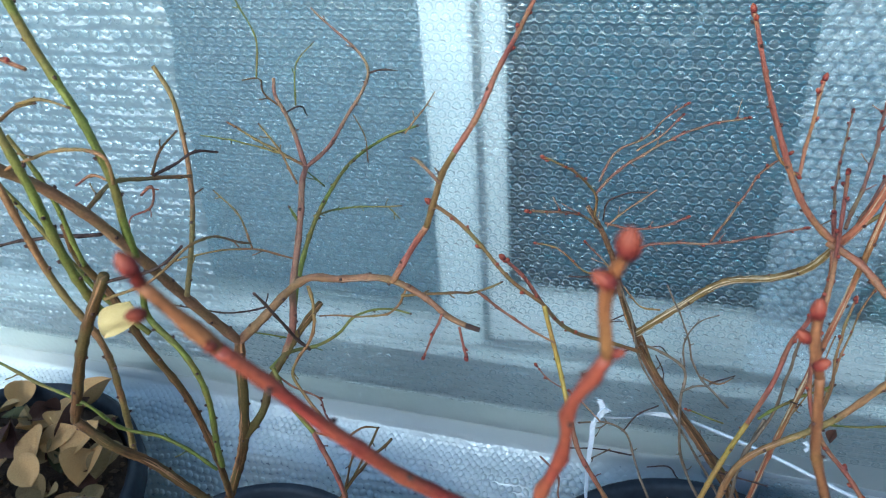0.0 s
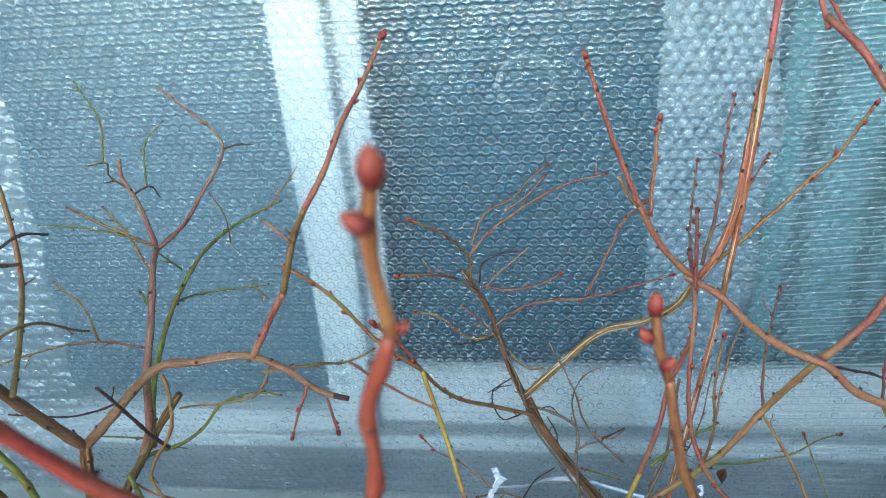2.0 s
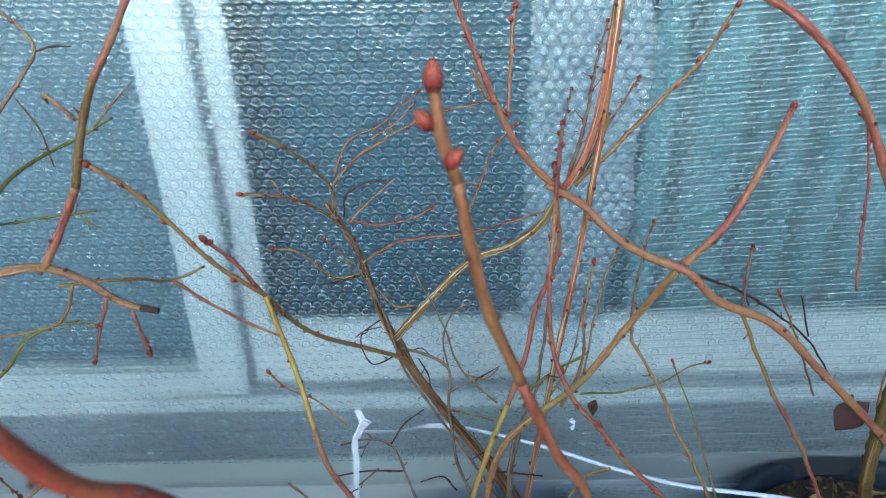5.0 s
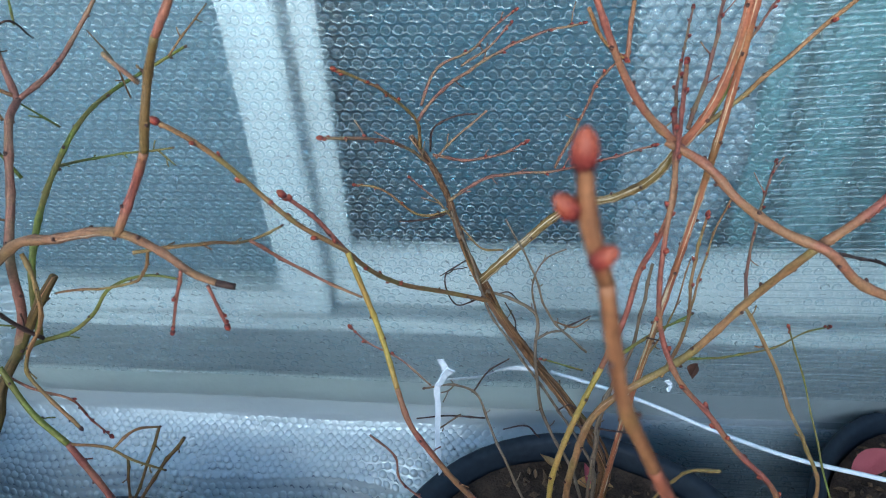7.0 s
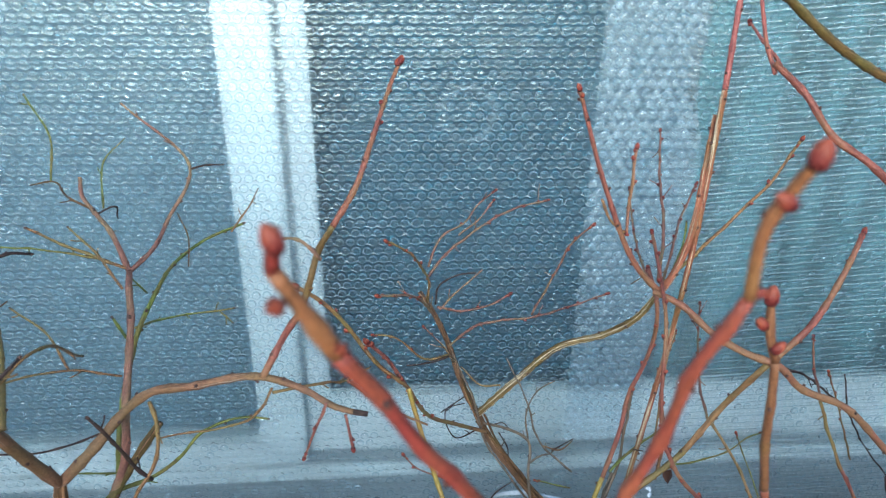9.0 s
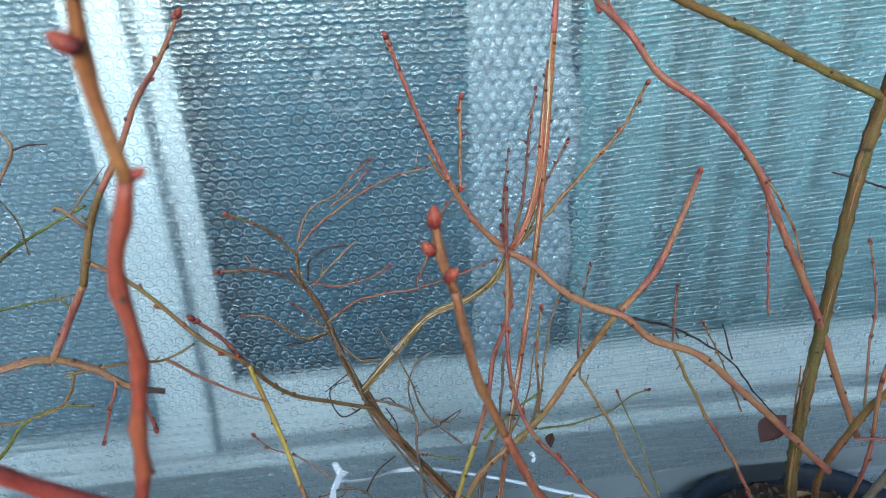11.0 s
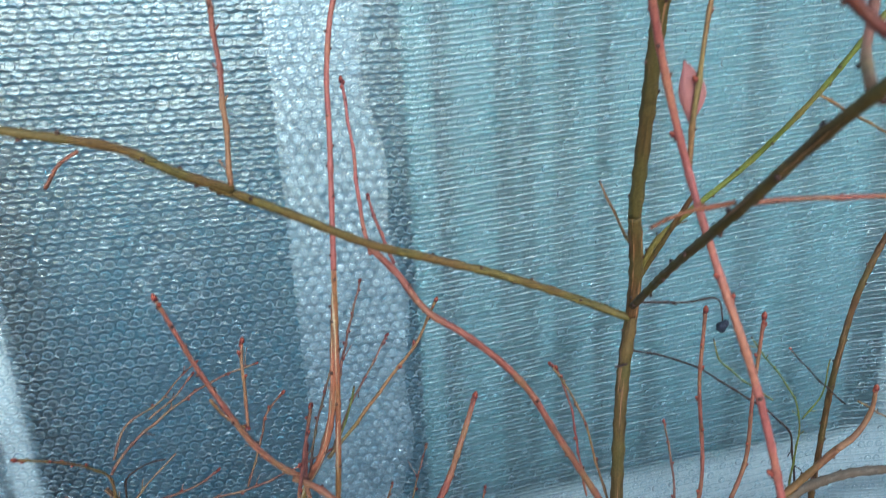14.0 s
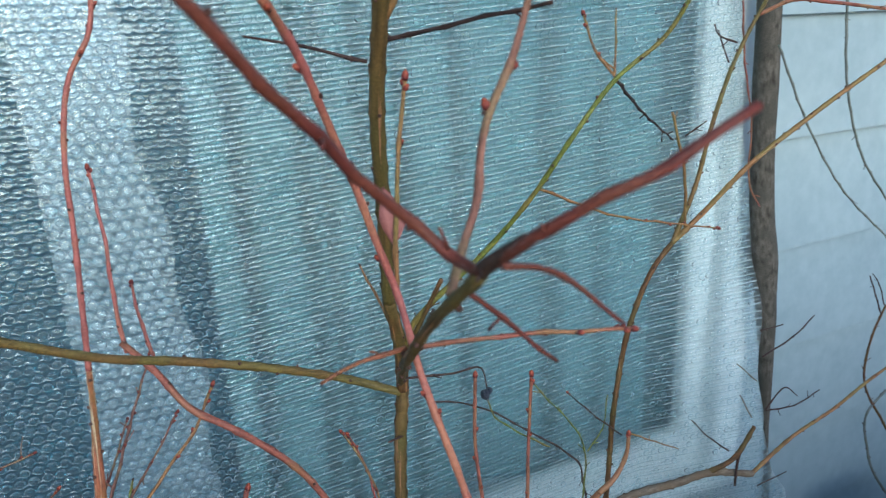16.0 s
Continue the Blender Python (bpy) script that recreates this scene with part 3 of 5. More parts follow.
def wrap(label, x0, x1, z0, z1, surface, edge, material, height=0.0027, single=None, row=ROW, pitch=PITCH, swell=lambda s: 1.0, crease=0.12, torn=False):
    """A sheet of film with rows of round air bubbles on it and a fine crease between the rows.
    surface(x, s) gives the point at x and at the height s along the sheet; edge(s) is where it ends. crease: the width
    of the gathered film between rows, as a share of a row; torn: broken into dashes whitened like glints. single: the
    patch whose bubbles are objects of their own."""
    sheet = tagged(new("bubble_wrap"), label, "bubble wrap")
    rows = int((z1 - z0) / row)
    nx = int((x1 - x0) / 0.0032)
    verts, faces = [], []
    for j in range(rows):
        for off, lift in ((0.0, 0.0), (crease / 2, 0.0016 if torn else 0.001), (crease, 0.0), (0.5, 0.0), (0.53, 0.0004), (0.56, 0.0)):
            s = z0 + (j + off) * row
            puffed = min(1.0, swell(s))
            e = edge(s)
            for i in range(nx + 1):
                x = x0 + (e - x0) * i / nx
                ph = (x - x0) / pitch - 0.6 - 0.5 * (j % 2)
                # each crease follows the round feet of the bubbles above it
                up = 0.0008 * noise.noise(Vector((x * 35, j * 3.7, 1))) + (0.0011 if x < 0.5 else 0.00025) * (1 - math.cos(2 * math.pi * ph))
                if off == crease:
                    # the film gathers into small peaks between the bubbles
                    up += (0.0022 if x < 0.5 else 0.0009) * max(0.0, -math.cos(2 * math.pi * ph)) ** 4 * (0.6 + 0.8 * noise.noise(Vector((x * 90, j * 1.7, 3))))
                p = Vector(surface(x, s + up * puffed))
                ridge = puffed * lift * (0.55 + 0.9 * noise.noise(Vector((x * 70, j * 5.3, 4))) ** 2 + 0.6 * noise.noise(Vector((x * 160, j * 2.3, 8))))
                p.y -= ridge * (1.0 if x > 0.5 or torn else 0.35)
                verts.append(p)
    w = nx + 1
    for j in range(rows * 6 - 1):
        for i in range(nx):
            a = j * w + i
            faces.append((a, a + 1, a + w + 1, a + w))
    film_ob = mesh_ob("film", verts, faces, material, sheet)
    film_ob.data.materials.append(seam_glint_mat)
    film_ob.data.materials.append(line_glint_mat)
    marks = []
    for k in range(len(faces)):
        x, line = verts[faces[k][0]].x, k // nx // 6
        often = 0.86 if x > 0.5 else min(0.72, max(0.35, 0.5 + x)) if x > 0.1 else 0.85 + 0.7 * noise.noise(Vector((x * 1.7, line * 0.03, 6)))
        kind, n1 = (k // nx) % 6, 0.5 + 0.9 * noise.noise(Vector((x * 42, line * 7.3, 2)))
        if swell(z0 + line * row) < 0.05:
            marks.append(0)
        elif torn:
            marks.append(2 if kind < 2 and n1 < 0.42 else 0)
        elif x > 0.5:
            # flat bubbles: one whitened glint line a row, and a faint broken one between
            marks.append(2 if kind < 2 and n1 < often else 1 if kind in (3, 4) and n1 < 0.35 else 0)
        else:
            # round bubbles: whitened glint flecks where the creases meet between them
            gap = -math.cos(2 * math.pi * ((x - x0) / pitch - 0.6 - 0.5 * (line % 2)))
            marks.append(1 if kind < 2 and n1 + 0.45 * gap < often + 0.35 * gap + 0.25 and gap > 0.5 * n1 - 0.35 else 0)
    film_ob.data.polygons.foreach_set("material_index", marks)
    film_ob.visible_shadow = False
    sv, sf = bubble_shape()
    one = bpy.data.meshes.new("bubble")
    one.from_pydata(sv, [], sf)
    one.materials.append(dome_film)
    one.materials.append(wall_film)
    one.polygons.foreach_set("material_index", [1] * 18 + [0] * 18)
    one.polygons.foreach_set("use_smooth", [True] * len(one.polygons))
    sv = np.array(sv)
    n = len(sv)
    bv, bf, rims = [], [], []
    g = random.Random(int(x0 * 1000) + 5)
    for j in range(rows - 1):
        s = z0 + (j + 0.5) * row
        if swell(s) < 0.05:
            continue
        x = x0 + pitch * (0.6 + 0.5 * (j % 2))
        end = edge(s) - pitch * 0.6
        while x < end:
            c = Vector(surface(x, s))
            up = (Vector(surface(x, s + 0.004)) - c).normalized()
            side = (Vector(surface(x + 0.004, s)) - c).normalized()
            out = side.cross(up)
            hgt = height * swell(s) * g.uniform(0.5, 1.1) * (0.25 if g.random() < 0.05 else 1)
            tx, tz, wide = g.uniform(-0.14, 0.14), g.uniform(-0.14, 0.14), g.uniform(0.92, 1.04)
            m = np.array((side * wide, up * wide, (out + side * tx + up * tz) * hgt))
            if single and single[0] < x < single[1] and single[2] < s < single[3]:
                ob = new("bubble", one)
                ob.parent = sheet
                ob.matrix_basis = Matrix.Translation(c) @ Matrix(m.tolist()).transposed().to_4x4()
                ob.visible_shadow = False
            else:
                bf.append(np.array(sf[:27]) + n * len(bv))
                # on the curtain side and low down, most bubbles go without the tinted outline
                flat = material is hem_film or (x > 0.54 or s < 0.5) and g.random() < (1 if material is hem_film else 0.75 if s < 0.5 else 0.45)
                rims.append(0 if flat else 1)
                bv.append(sv @ m + np.array(c))
            x += pitch
    tris = []
    for k in range(len(bv)):
        tris.extend((n * k + 27 + q, n * k + 27 + (q + 1) % 9, n * k + 36) for q in range(9))
    faces = np.concatenate(bf).tolist() + tris
    b = mesh_ob("bubble_layer", np.concatenate(bv).tolist(), faces, dome_film if material is film_mat else material, sheet)
    b.visible_shadow = False
    b.data.materials.append(wall_film)
    b.data.polygons.foreach_set("material_index", [q for rim in rims for q in [rim] * 18 + [0] * 9] + [0] * len(tris))
    tagged(b, "rows of small clear air bubbles", kind="stuff")
    return sheet


def main_surface(x, s):
    """Hangs straight down in front of the window, then flares out over the ground."""
    bulge = 0.045 * max(0.0, min(1.0, (x - 1.06) / 0.2)) * max(0.0, min(1.0, (0.95 - s) / 0.35))
    y = 0.890 + wave(x, s, 1.0, 0.004) - bulge
    if s > 0.19:
        # the sheet was hung a little askew: its rows climb towards the east
        return (x, y, s + 0.07 * max(0.0, x - 0.5) * min(1.0, max(0.0, (s - 0.42) / 0.3)))
    u = 0.19 - s
    a = min(u / 0.12, 1.0)
    return (x, y - 0.5 * u * a - 0.12 * a * a * u, 0.19 - u * (1 - 0.32 * a))


def main_edge(s):
    return 1.205 + 0.10 * max(0.0, 1.02 - s) + 0.5 * max(0.0, min(0.12, 0.5 - s)) + 0.006 * math.sin(s * 40)


wrap("clear bubble wrap hanging in front of the window and wall", -1.0, 1.35, 0.286, 1.32, main_surface, main_edge, film_mat, single=(0.12, 0.31, 0.66, 0.85), swell=lambda s: min(1.0, max(0.0, (s - 0.32) / 0.03)))
wrap("lower flap of clear bubble wrap reaching to the ground", 0.43, 1.35, 0.0, 0.284, main_surface, main_edge, film_mat)


def west_surface(x, s):
    return (x, 0.874 + wave(x, s, 9.0, 0.006) + 0.0012 * noise.noise(Vector((x * 40, s * 90, 2))), s)


wrap("crumpled glossy second layer of bubble wrap", -1.0, -0.25, 0.36, 1.3, west_surface, lambda s: -0.255 + 0.11 * (s - 0.86) * (1 if s < 0.86 else 0.3) + 0.003 * math.sin(s * 55), film_shiny, 0.0018, row=0.0150, pitch=0.0135, crease=0.3, torn=True)


def strip_surface(x, s):
    c = max(0.0, (x - 0.44) / 0.04)
    return (x, 0.879 + wave(x, s, 4.0, 0.003) + 0.004 * c * noise.noise(Vector((x * 50, s * 18, 7))), s)


wrap("narrow overlapping strip of bubble wrap with a crumpled edge", 0.372, 0.5, 0.46, 1.3, strip_surface, lambda s: 0.468 + 0.012 * math.sin(s * 9 + 1) + 0.005 * math.sin(s * 41), strip_film)


def hem_surface(x, s):
    """The crumpled hem: flat on the wall at its top, then folded out over the ground."""
    u = max(0.0, (0.25 - s) / 0.25)
    lump = (0.016 * noise.noise(Vector((x * 9, s * 16, 3))) + 0.007 * noise.noise(Vector((x * 30, s * 40, 6)))) * min(1.0, 2.5 * u)
    return (x, 0.8985 - 0.157 * u ** 1.5 + lump * 0.5, max(s, 0.25) - 0.10 * u - 0.13 * max(0.0, u - 0.55) + 0.8 * lump)


wrap("crumpled hem of bubble wrap folded out over the ground", -1.0, 0.43, 0.0, 0.334, hem_surface, lambda s: 0.40 - 0.02 * math.sin(s * 30) - 0.15 * max(0.0, s - 0.1), hem_film, 0.0026, swell=lambda s: min(1.0, max(0.0, (0.235 - s) / 0.06)))

# the leaning pole at the edge of the wrap
pole_pts = spline([(1.312, 0.868, 0.0), (1.296, 0.866, 0.45), (1.268, 0.866, 0.68), (1.240, 0.868, 0.85), (1.222, 0.870, 1.1), (1.200, 0.872, 1.7)], 0.012)


def pole_girth(z):
    """Thin and split off at the foot, swollen by a knot, then even."""
    return 0.0075 + 0.0085 * min(1.0, max(0.0, (z - 0.5) / 0.2)) + 0.0055 * math.exp(-((z - 0.79) / 0.06) ** 2)


v_, f_, u_ = tube(pole_pts, [pole_girth(p.z) * (1 + 0.07 * noise.noise(p * 14)) for p in pole_pts], 14)
tagged(mesh_ob("garden_pole", v_, f_, pole_mat, uvs=u_), "weathered grey-brown wooden pole leaning at the edge of the wrap", "pole")


# ---- pots ----
def pot(x, y, r, label):
    ob = new("plant_pot")
    ob.location = (x, y, 0)
    tagged(ob, label, "plant pot", "black plant pots")
    prof = [(0.0, 0.002), (0.76, 0.0), (0.79, 0.02), (0.93, 0.262), (1.0, 0.264), (1.03, 0.27), (1.03, 0.302), (1.0, 0.308), (0.95, 0.300), (0.93, 0.27), (0.90, 0.2), (0.0, 0.19)]
    n = 48
    verts, faces = [], []
    for rr, z in prof:
        for k in range(n):
            a = 2 * math.pi * k / n
            q = r * max(rr, 0.004)
            verts.append((q * math.cos(a), q * math.sin(a), z))
    for i in range(len(prof) - 1):
        for k in range(n):
            j = (k + 1) % n
            faces.append((i * n + k, i * n + j, (i + 1) * n + j, (i + 1) * n + k))
    mesh_ob("body", verts, faces, pot_mat, ob)
    verts, faces = [], []
    m = 30
    for i in range(m + 1):
        for k in range(n):
            a, q = 2 * math.pi * k / n, r * 0.915 * i / m
            p = Vector((q * math.cos(a), q * math.sin(a), 0))
            verts.append((p.x, p.y, SOIL - 0.004 + 0.006 * noise.noise((p + Vector((x, y, 0))) * 60) + 0.007 * noise.noise((p + Vector((x, y, 2))) * 18)))
    for i in range(m):
        for k in range(n):
            j = (k + 1) % n
            faces.append((i * n + k, i * n + j, (i + 1) * n + j, (i + 1) * n + k))
    mesh_ob("soil", verts, faces, soil_mat, ob, "dark crumbly potting soil")
    # crumbs of bark and soil lying on it
    g = random.Random(int(x * 1000) + 3)
    verts, faces = [], []
    for _ in range(420):
        a, q, w = g.uniform(0, 6.283), r * 0.9 * math.sqrt(g.random()), g.uniform(0.0018, 0.0052)
        m = pose(q * math.cos(a), q * math.sin(a), SOIL + g.uniform(-0.002, 0.004), g.uniform(0, 90), g.uniform(0, 90), g.uniform(0, 360))
        at = len(verts)
        long_ = g.uniform(0.8, 2.6)
        for cx, cy, cz in ((1, 0, 0), (-1, 0, 0), (0, 1, 0), (0, -1, 0), (0, 0, 1), (0, 0, -1)):
            verts.append(m @ (Vector((cx * long_, cy, cz * 0.6)) * w * g.uniform(0.7, 1.2)))
        faces += [tuple(at + k for k in f) for f in ((0, 2, 4), (2, 1, 4), (1, 3, 4), (3, 0, 4), (2, 0, 5), (1, 2, 5), (3, 1, 5), (0, 3, 5))]
    tagged(mesh_ob("crumb_layer", verts, faces, chip_mat, ob, smooth=False), "crumbs of bark on the soil", kind="stuff")
    return ob


def leaf(place, way, size, material, label, turn=0.0, curl=0.5, parent=None, name="leaf", wide=0.3):
    """A curled oval leaf with a fold along its midrib and some thickness."""
    verts, faces = [], []
    nu, nv = 10, 6
    for side in (0, -0.012):
        for i in range(nu + 1):
            t = i / nu
            w = wide * math.sin(math.pi * t) ** (0.8 if wide < 0.35 else 0.6) * (1 - 0.25 * t)
            for k in range(nv + 1):
                s = k / nv * 2 - 1
                verts.append((s * w, t, curl * 0.35 * (t - 0.4) ** 2 + curl * 0.9 * abs(s) * w + 0.02 * math.sin(9 * t + 3 * s) + side))
    row, half = nv + 1, (nu + 1) * (nv + 1)
    for i in range(nu):
        for k in range(nv):
            a = i * row + k
            faces.append((a, a + 1, a + row + 1, a + row))
            faces.append((half + a, half + a + row, half + a + row + 1, half + a + 1))
    ob = mesh_ob(name, verts, faces, material, parent)
    off = parent.location if parent else Vector()
    ob.matrix_basis = Matrix.Translation(Vector(place) - off) @ Vector(way).to_track_quat("Y", "Z").to_matrix().to_4x4() @ pose(0, 0, 0, 0, turn, 0) @ Matrix.Diagonal((size, size, size, 1))
    if parent is None:
        tagged(ob, label, "leaf")
    elif label:
        tagged(ob, label)
    return ob


pot(-0.56, 0.60, 0.215, "black plastic pot filled with dry fallen leaves")
pot(-0.13, 0.56, 0.165, "black plastic pot with dark soil under a bare bush")
pot(0.345, 0.638, 0.200, "black plastic pot with soil and dry leaf bits")
pot(0.76, 0.735, 0.168, "black plastic pot holding the tall blueberry bush")
pot(1.12, 0.71, 0.15, "black plastic pot behind the tall bush")
pot(1.60, 0.655, 0.15, "black plastic pot in front of the pale siding")
pot(0.67, 0.43, 0.12, "black plastic pot of a slender pink shoot")
pot(0.32, 0.34, 0.085, "black plastic pot of the young blueberry shoots")

# ---- the shoots of each bush, in metres, thickness in millimetres ----

shoot(L, "q", 4.5, 3.9, 0, (-0.149, 0.589, 0.275), (-0.119, 0.568, 0.392), (-0.071, 0.535, 0.535), (-0.033, 0.54, 0.631), (-0.019, 0.55, 0.723))
shoot(L, "v", 3.6, 3.0, 0, (-0.019, 0.55, 0.723), (-0.027, 0.53, 0.768), (-0.032, 0.5, 0.833), (-0.037, 0.485, 0.865), (-0.044, 0.47, 0.89), (-0.052, 0.45, 0.913))
shoot(L, "v", 3.5, 1.8, 0, (-0.019, 0.55, 0.723), (0.003, 0.56, 0.744), (0.013, 0.57, 0.754), (0.027, 0.574, 0.765), (0.059, 0.565, 0.777), (0.1, 0.556, 0.788), (0.125, 0.545, 0.786), (0.142, 0.538, 0.779), (0.151, 0.536, 0.777))
shoot(L, "d", 1.9, 1.7, 0, (0.151, 0.536, 0.777), (0.159, 0.535, 0.776))
shoot(L, "r", 2.2, 2, 2, (0.101, 0.554, 0.789), (0.116, 0.56, 0.815), (0.125, 0.557, 0.829))
shoot(L, "l", 2, 1.8, 2, (0.125, 0.557, 0.829), (0.131, 0.558, 0.848), (0.135, 0.561, 0.861), (0.144, 0.558, 0.877))
shoot(L, "r", 1.8, 1.2, 1, (0.144, 0.558, 0.877), (0.156, 0.562, 0.896), (0.164, 0.574, 0.915), (0.17, 0.598, 0.927), (0.176, 0.615, 0.94), (0.18, 0.62, 0.948))
shoot(L, "b", 1.1, 0.7, 0, (0.138, 0.548, 0.863), (0.132, 0.546, 0.872), (0.113, 0.575, 0.863))
shoot(L, "t", 3.5, 2.7, 0, (-0.031, 0.54, 0.633), (-0.014, 0.55, 0.659), (-0.012, 0.56, 0.673), (-0.003, 0.575, 0.69), (0.017, 0.585, 0.72), (0.027, 0.59, 0.733))
shoot(L, "b", 3, 2.2, 0, (-0.007, 0.575, 0.683), (0.004, 0.58, 0.709), (0.01, 0.588, 0.751), (0.01, 0.605, 0.773), (0.011, 0.616, 0.793), (0.006, 0.635, 0.807), (0.002, 0.65, 0.809))
shoot(L, "b", 2.1, 1.4, 0, (0.002, 0.65, 0.809), (-0.011, 0.666, 0.829), (-0.031, 0.69, 0.838), (-0.038, 0.695, 0.846), (-0.039, 0.7, 0.858))
shoot(L, "w", 0.9, 0.6, 0, (-0.031, 0.69, 0.838), (-0.049, 0.7, 0.843), (-0.076, 0.735, 0.843), (-0.093, 0.74, 0.839))
shoot(L, "g", 0.9, 0.6, 0, (-0.076, 0.735, 0.843), (-0.072, 0.74, 0.874), (-0.083, 0.74, 0.906))
shoot(L, "d", 0.8, 0.5, 0, (-0.029, 0.69, 0.834), (-0.019, 0.69, 0.839), (-0.027, 0.72, 0.819))
shoot(L, "g", 0.8, 0.5, 0, (-0.036, 0.72, 0.827), (-0.033, 0.73, 0.86), (-0.018, 0.735, 0.875))
shoot(L, "b", 1.8, 0.8, 0, (0.002, 0.65, 0.809), (0.012, 0.67, 0.816), (0.018, 0.7, 0.83), (0.027, 0.712, 0.844), (0.027, 0.73, 0.853), (-0.018, 0.74, 0.9))
shoot(L, "d", 0.9, 0.5, 0, (0.027, 0.73, 0.853), (0.038, 0.73, 0.856), (0.051, 0.73, 0.856))
shoot(L, "g", 2.5, 1, 0, (-0.011, 0.6, 0.677), (-0.008, 0.615, 0.717), (-0.006, 0.64, 0.743), (-0.005, 0.664, 0.757), (0.002, 0.688, 0.773), (0.006, 0.73, 0.778), (0.021, 0.762, 0.782), (0.056, 0.75, 0.801))
shoot(L, "o", 0.9, 0.5, 0, (0.049, 0.738, 0.799), (0.06, 0.752, 0.812), (0.065, 0.778, 0.82))
shoot(L, "g", 1, 0.7, 0, (-0.009, 0.668, 0.756), (-0.003, 0.7, 0.744), (0.052, 0.704, 0.75))
shoot(L, "g", 0.7, 0.5, 0, (0.041, 0.704, 0.748), (0.05, 0.704, 0.737))
shoot(L, "o", 1.3, 0.8, 0, (-0, 0.65, 0.812), (-0.046, 0.66, 0.828), (-0.061, 0.66, 0.837))
shoot(L, "g", 0.8, 0.5, 0, (-0.018, 0.655, 0.817), (-0.057, 0.66, 0.822), (-0.096, 0.67, 0.82))
shoot(L, "o", 1, 0.7, 0, (0.003, 0.632, 0.806), (-0.018, 0.65, 0.825), (-0.035, 0.66, 0.837))
shoot(L, "g", 0.8, 0.5, 0, (0.001, 0.675, 0.78), (-0.002, 0.655, 0.805))
shoot(L, "o", 0.7, 0.5, 0, (0.012, 0.74, 0.769), (0.021, 0.72, 0.804), (0.021, 0.705, 0.828))
shoot(L, "g", 1.8, 0.7, 0, (-0.026, 0.585, 0.663), (-0.01, 0.59, 0.678), (0.01, 0.6, 0.68), (0.031, 0.6, 0.696), (0.048, 0.6, 0.716), (0.08, 0.6, 0.727), (0.091, 0.6, 0.725))
shoot(L, "o", 0.9, 0.6, 0, (0.102, 0.57, 0.77), (0.091, 0.575, 0.749), (0.028, 0.585, 0.725))
shoot(L, "o", 1.3, 1.1, 0, (0.029, 0.575, 0.76), (0.033, 0.57, 0.745), (0.028, 0.565, 0.72), (0.016, 0.56, 0.701), (0.01, 0.56, 0.689), (0.021, 0.555, 0.67), (0.034, 0.55, 0.655))
shoot(L, "g", 1.8, 2, 0, (-0.005, 0.56, 0.691), (0.01, 0.55, 0.664), (0.026, 0.545, 0.646))
shoot(L, "r", 2, 2.2, 0, (0.026, 0.545, 0.646), (0.046, 0.535, 0.597), (-0.083, 0.566, 0.42), (-0.164, 0.585, 0.275))
shoot(L, "o", 1, 0.7, 0, (0.026, 0.545, 0.646), (0.047, 0.55, 0.636), (0.054, 0.55, 0.629), (0.065, 0.56, 0.604))
shoot(L, "o", 0.9, 0.7, 0, (0.048, 0.55, 0.637), (0.058, 0.56, 0.642), (0.066, 0.57, 0.633))
shoot(L, "w", 1, 1, 0, (0.066, 0.57, 0.633), (0.056, 0.56, 0.61), (0.039, 0.55, 0.576), (0.018, 0.537, 0.532))
shoot(L, "w", 1.3, 1.2, 0, (0.071, 0.58, 0.61), (0.04, 0.57, 0.571), (0.03, 0.56, 0.556), (0.006, 0.536, 0.52))
shoot(L, "w", 0.9, 0.9, 0, (0.054, 0.55, 0.629), (0.038, 0.55, 0.576), (0.024, 0.55, 0.527))
shoot(L, "r", 0.8, 0.6, 1, (-0.004, 0.56, 0.685), (0.005, 0.56, 0.676), (0.026, 0.56, 0.668), (0.024, 0.57, 0.636), (0.031, 0.57, 0.622))
shoot(L, "r", 0.9, 0.7, 1, (0.137, 0.535, 0.784), (0.123, 0.535, 0.748))
shoot(L, "r", 0.9, 0.8, 1, (0.147, 0.535, 0.776), (0.15, 0.535, 0.753))
shoot(L, "o", 1, 0.7, 0, (0.106, 0.552, 0.78), (0.134, 0.57, 0.773), (0.144, 0.59, 0.76), (0.158, 0.6, 0.762))
shoot(L, "r", 1, 0.8, 0, (0.144, 0.59, 0.76), (0.171, 0.6, 0.729), (0.195, 0.6, 0.715))
shoot(L, "d", 1.3, 1, 0, (0.026, 0.565, 0.71), (0.021, 0.56, 0.723), (0.016, 0.55, 0.751), (0.008, 0.545, 0.772))
shoot(L, "d", 0.8, 0.5, 0, (0.007, 0.565, 0.748), (-0.035, 0.57, 0.73), (-0.082, 0.57, 0.73))
shoot(L, "g", 0.7, 0.5, 0, (-0.004, 0.59, 0.694), (-0.033, 0.58, 0.704))
shoot(L, "g", 1.2, 0.8, 0, (0, 0.63, 0.771), (-0.006, 0.63, 0.786))
shoot(L, "o", 1.8, 1.6, 0, (-0.018, 0.515, 0.79), (-0.031, 0.55, 0.809), (-0.049, 0.585, 0.825), (-0.056, 0.6, 0.855), (-0.06, 0.605, 0.882), (-0.071, 0.61, 0.898))
shoot(L, "o", 1.5, 1.2, 0, (-0.039, 0.487, 0.864), (-0.047, 0.52, 0.863), (-0.046, 0.55, 0.85), (-0.047, 0.585, 0.833))
shoot(L, "r", 1, 0.7, 0, (-0.047, 0.52, 0.863), (-0.057, 0.52, 0.867), (-0.074, 0.52, 0.859))
shoot(L, "w", 1, 0.7, 0, (-0.046, 0.55, 0.852), (-0.042, 0.56, 0.865), (-0.036, 0.57, 0.872))
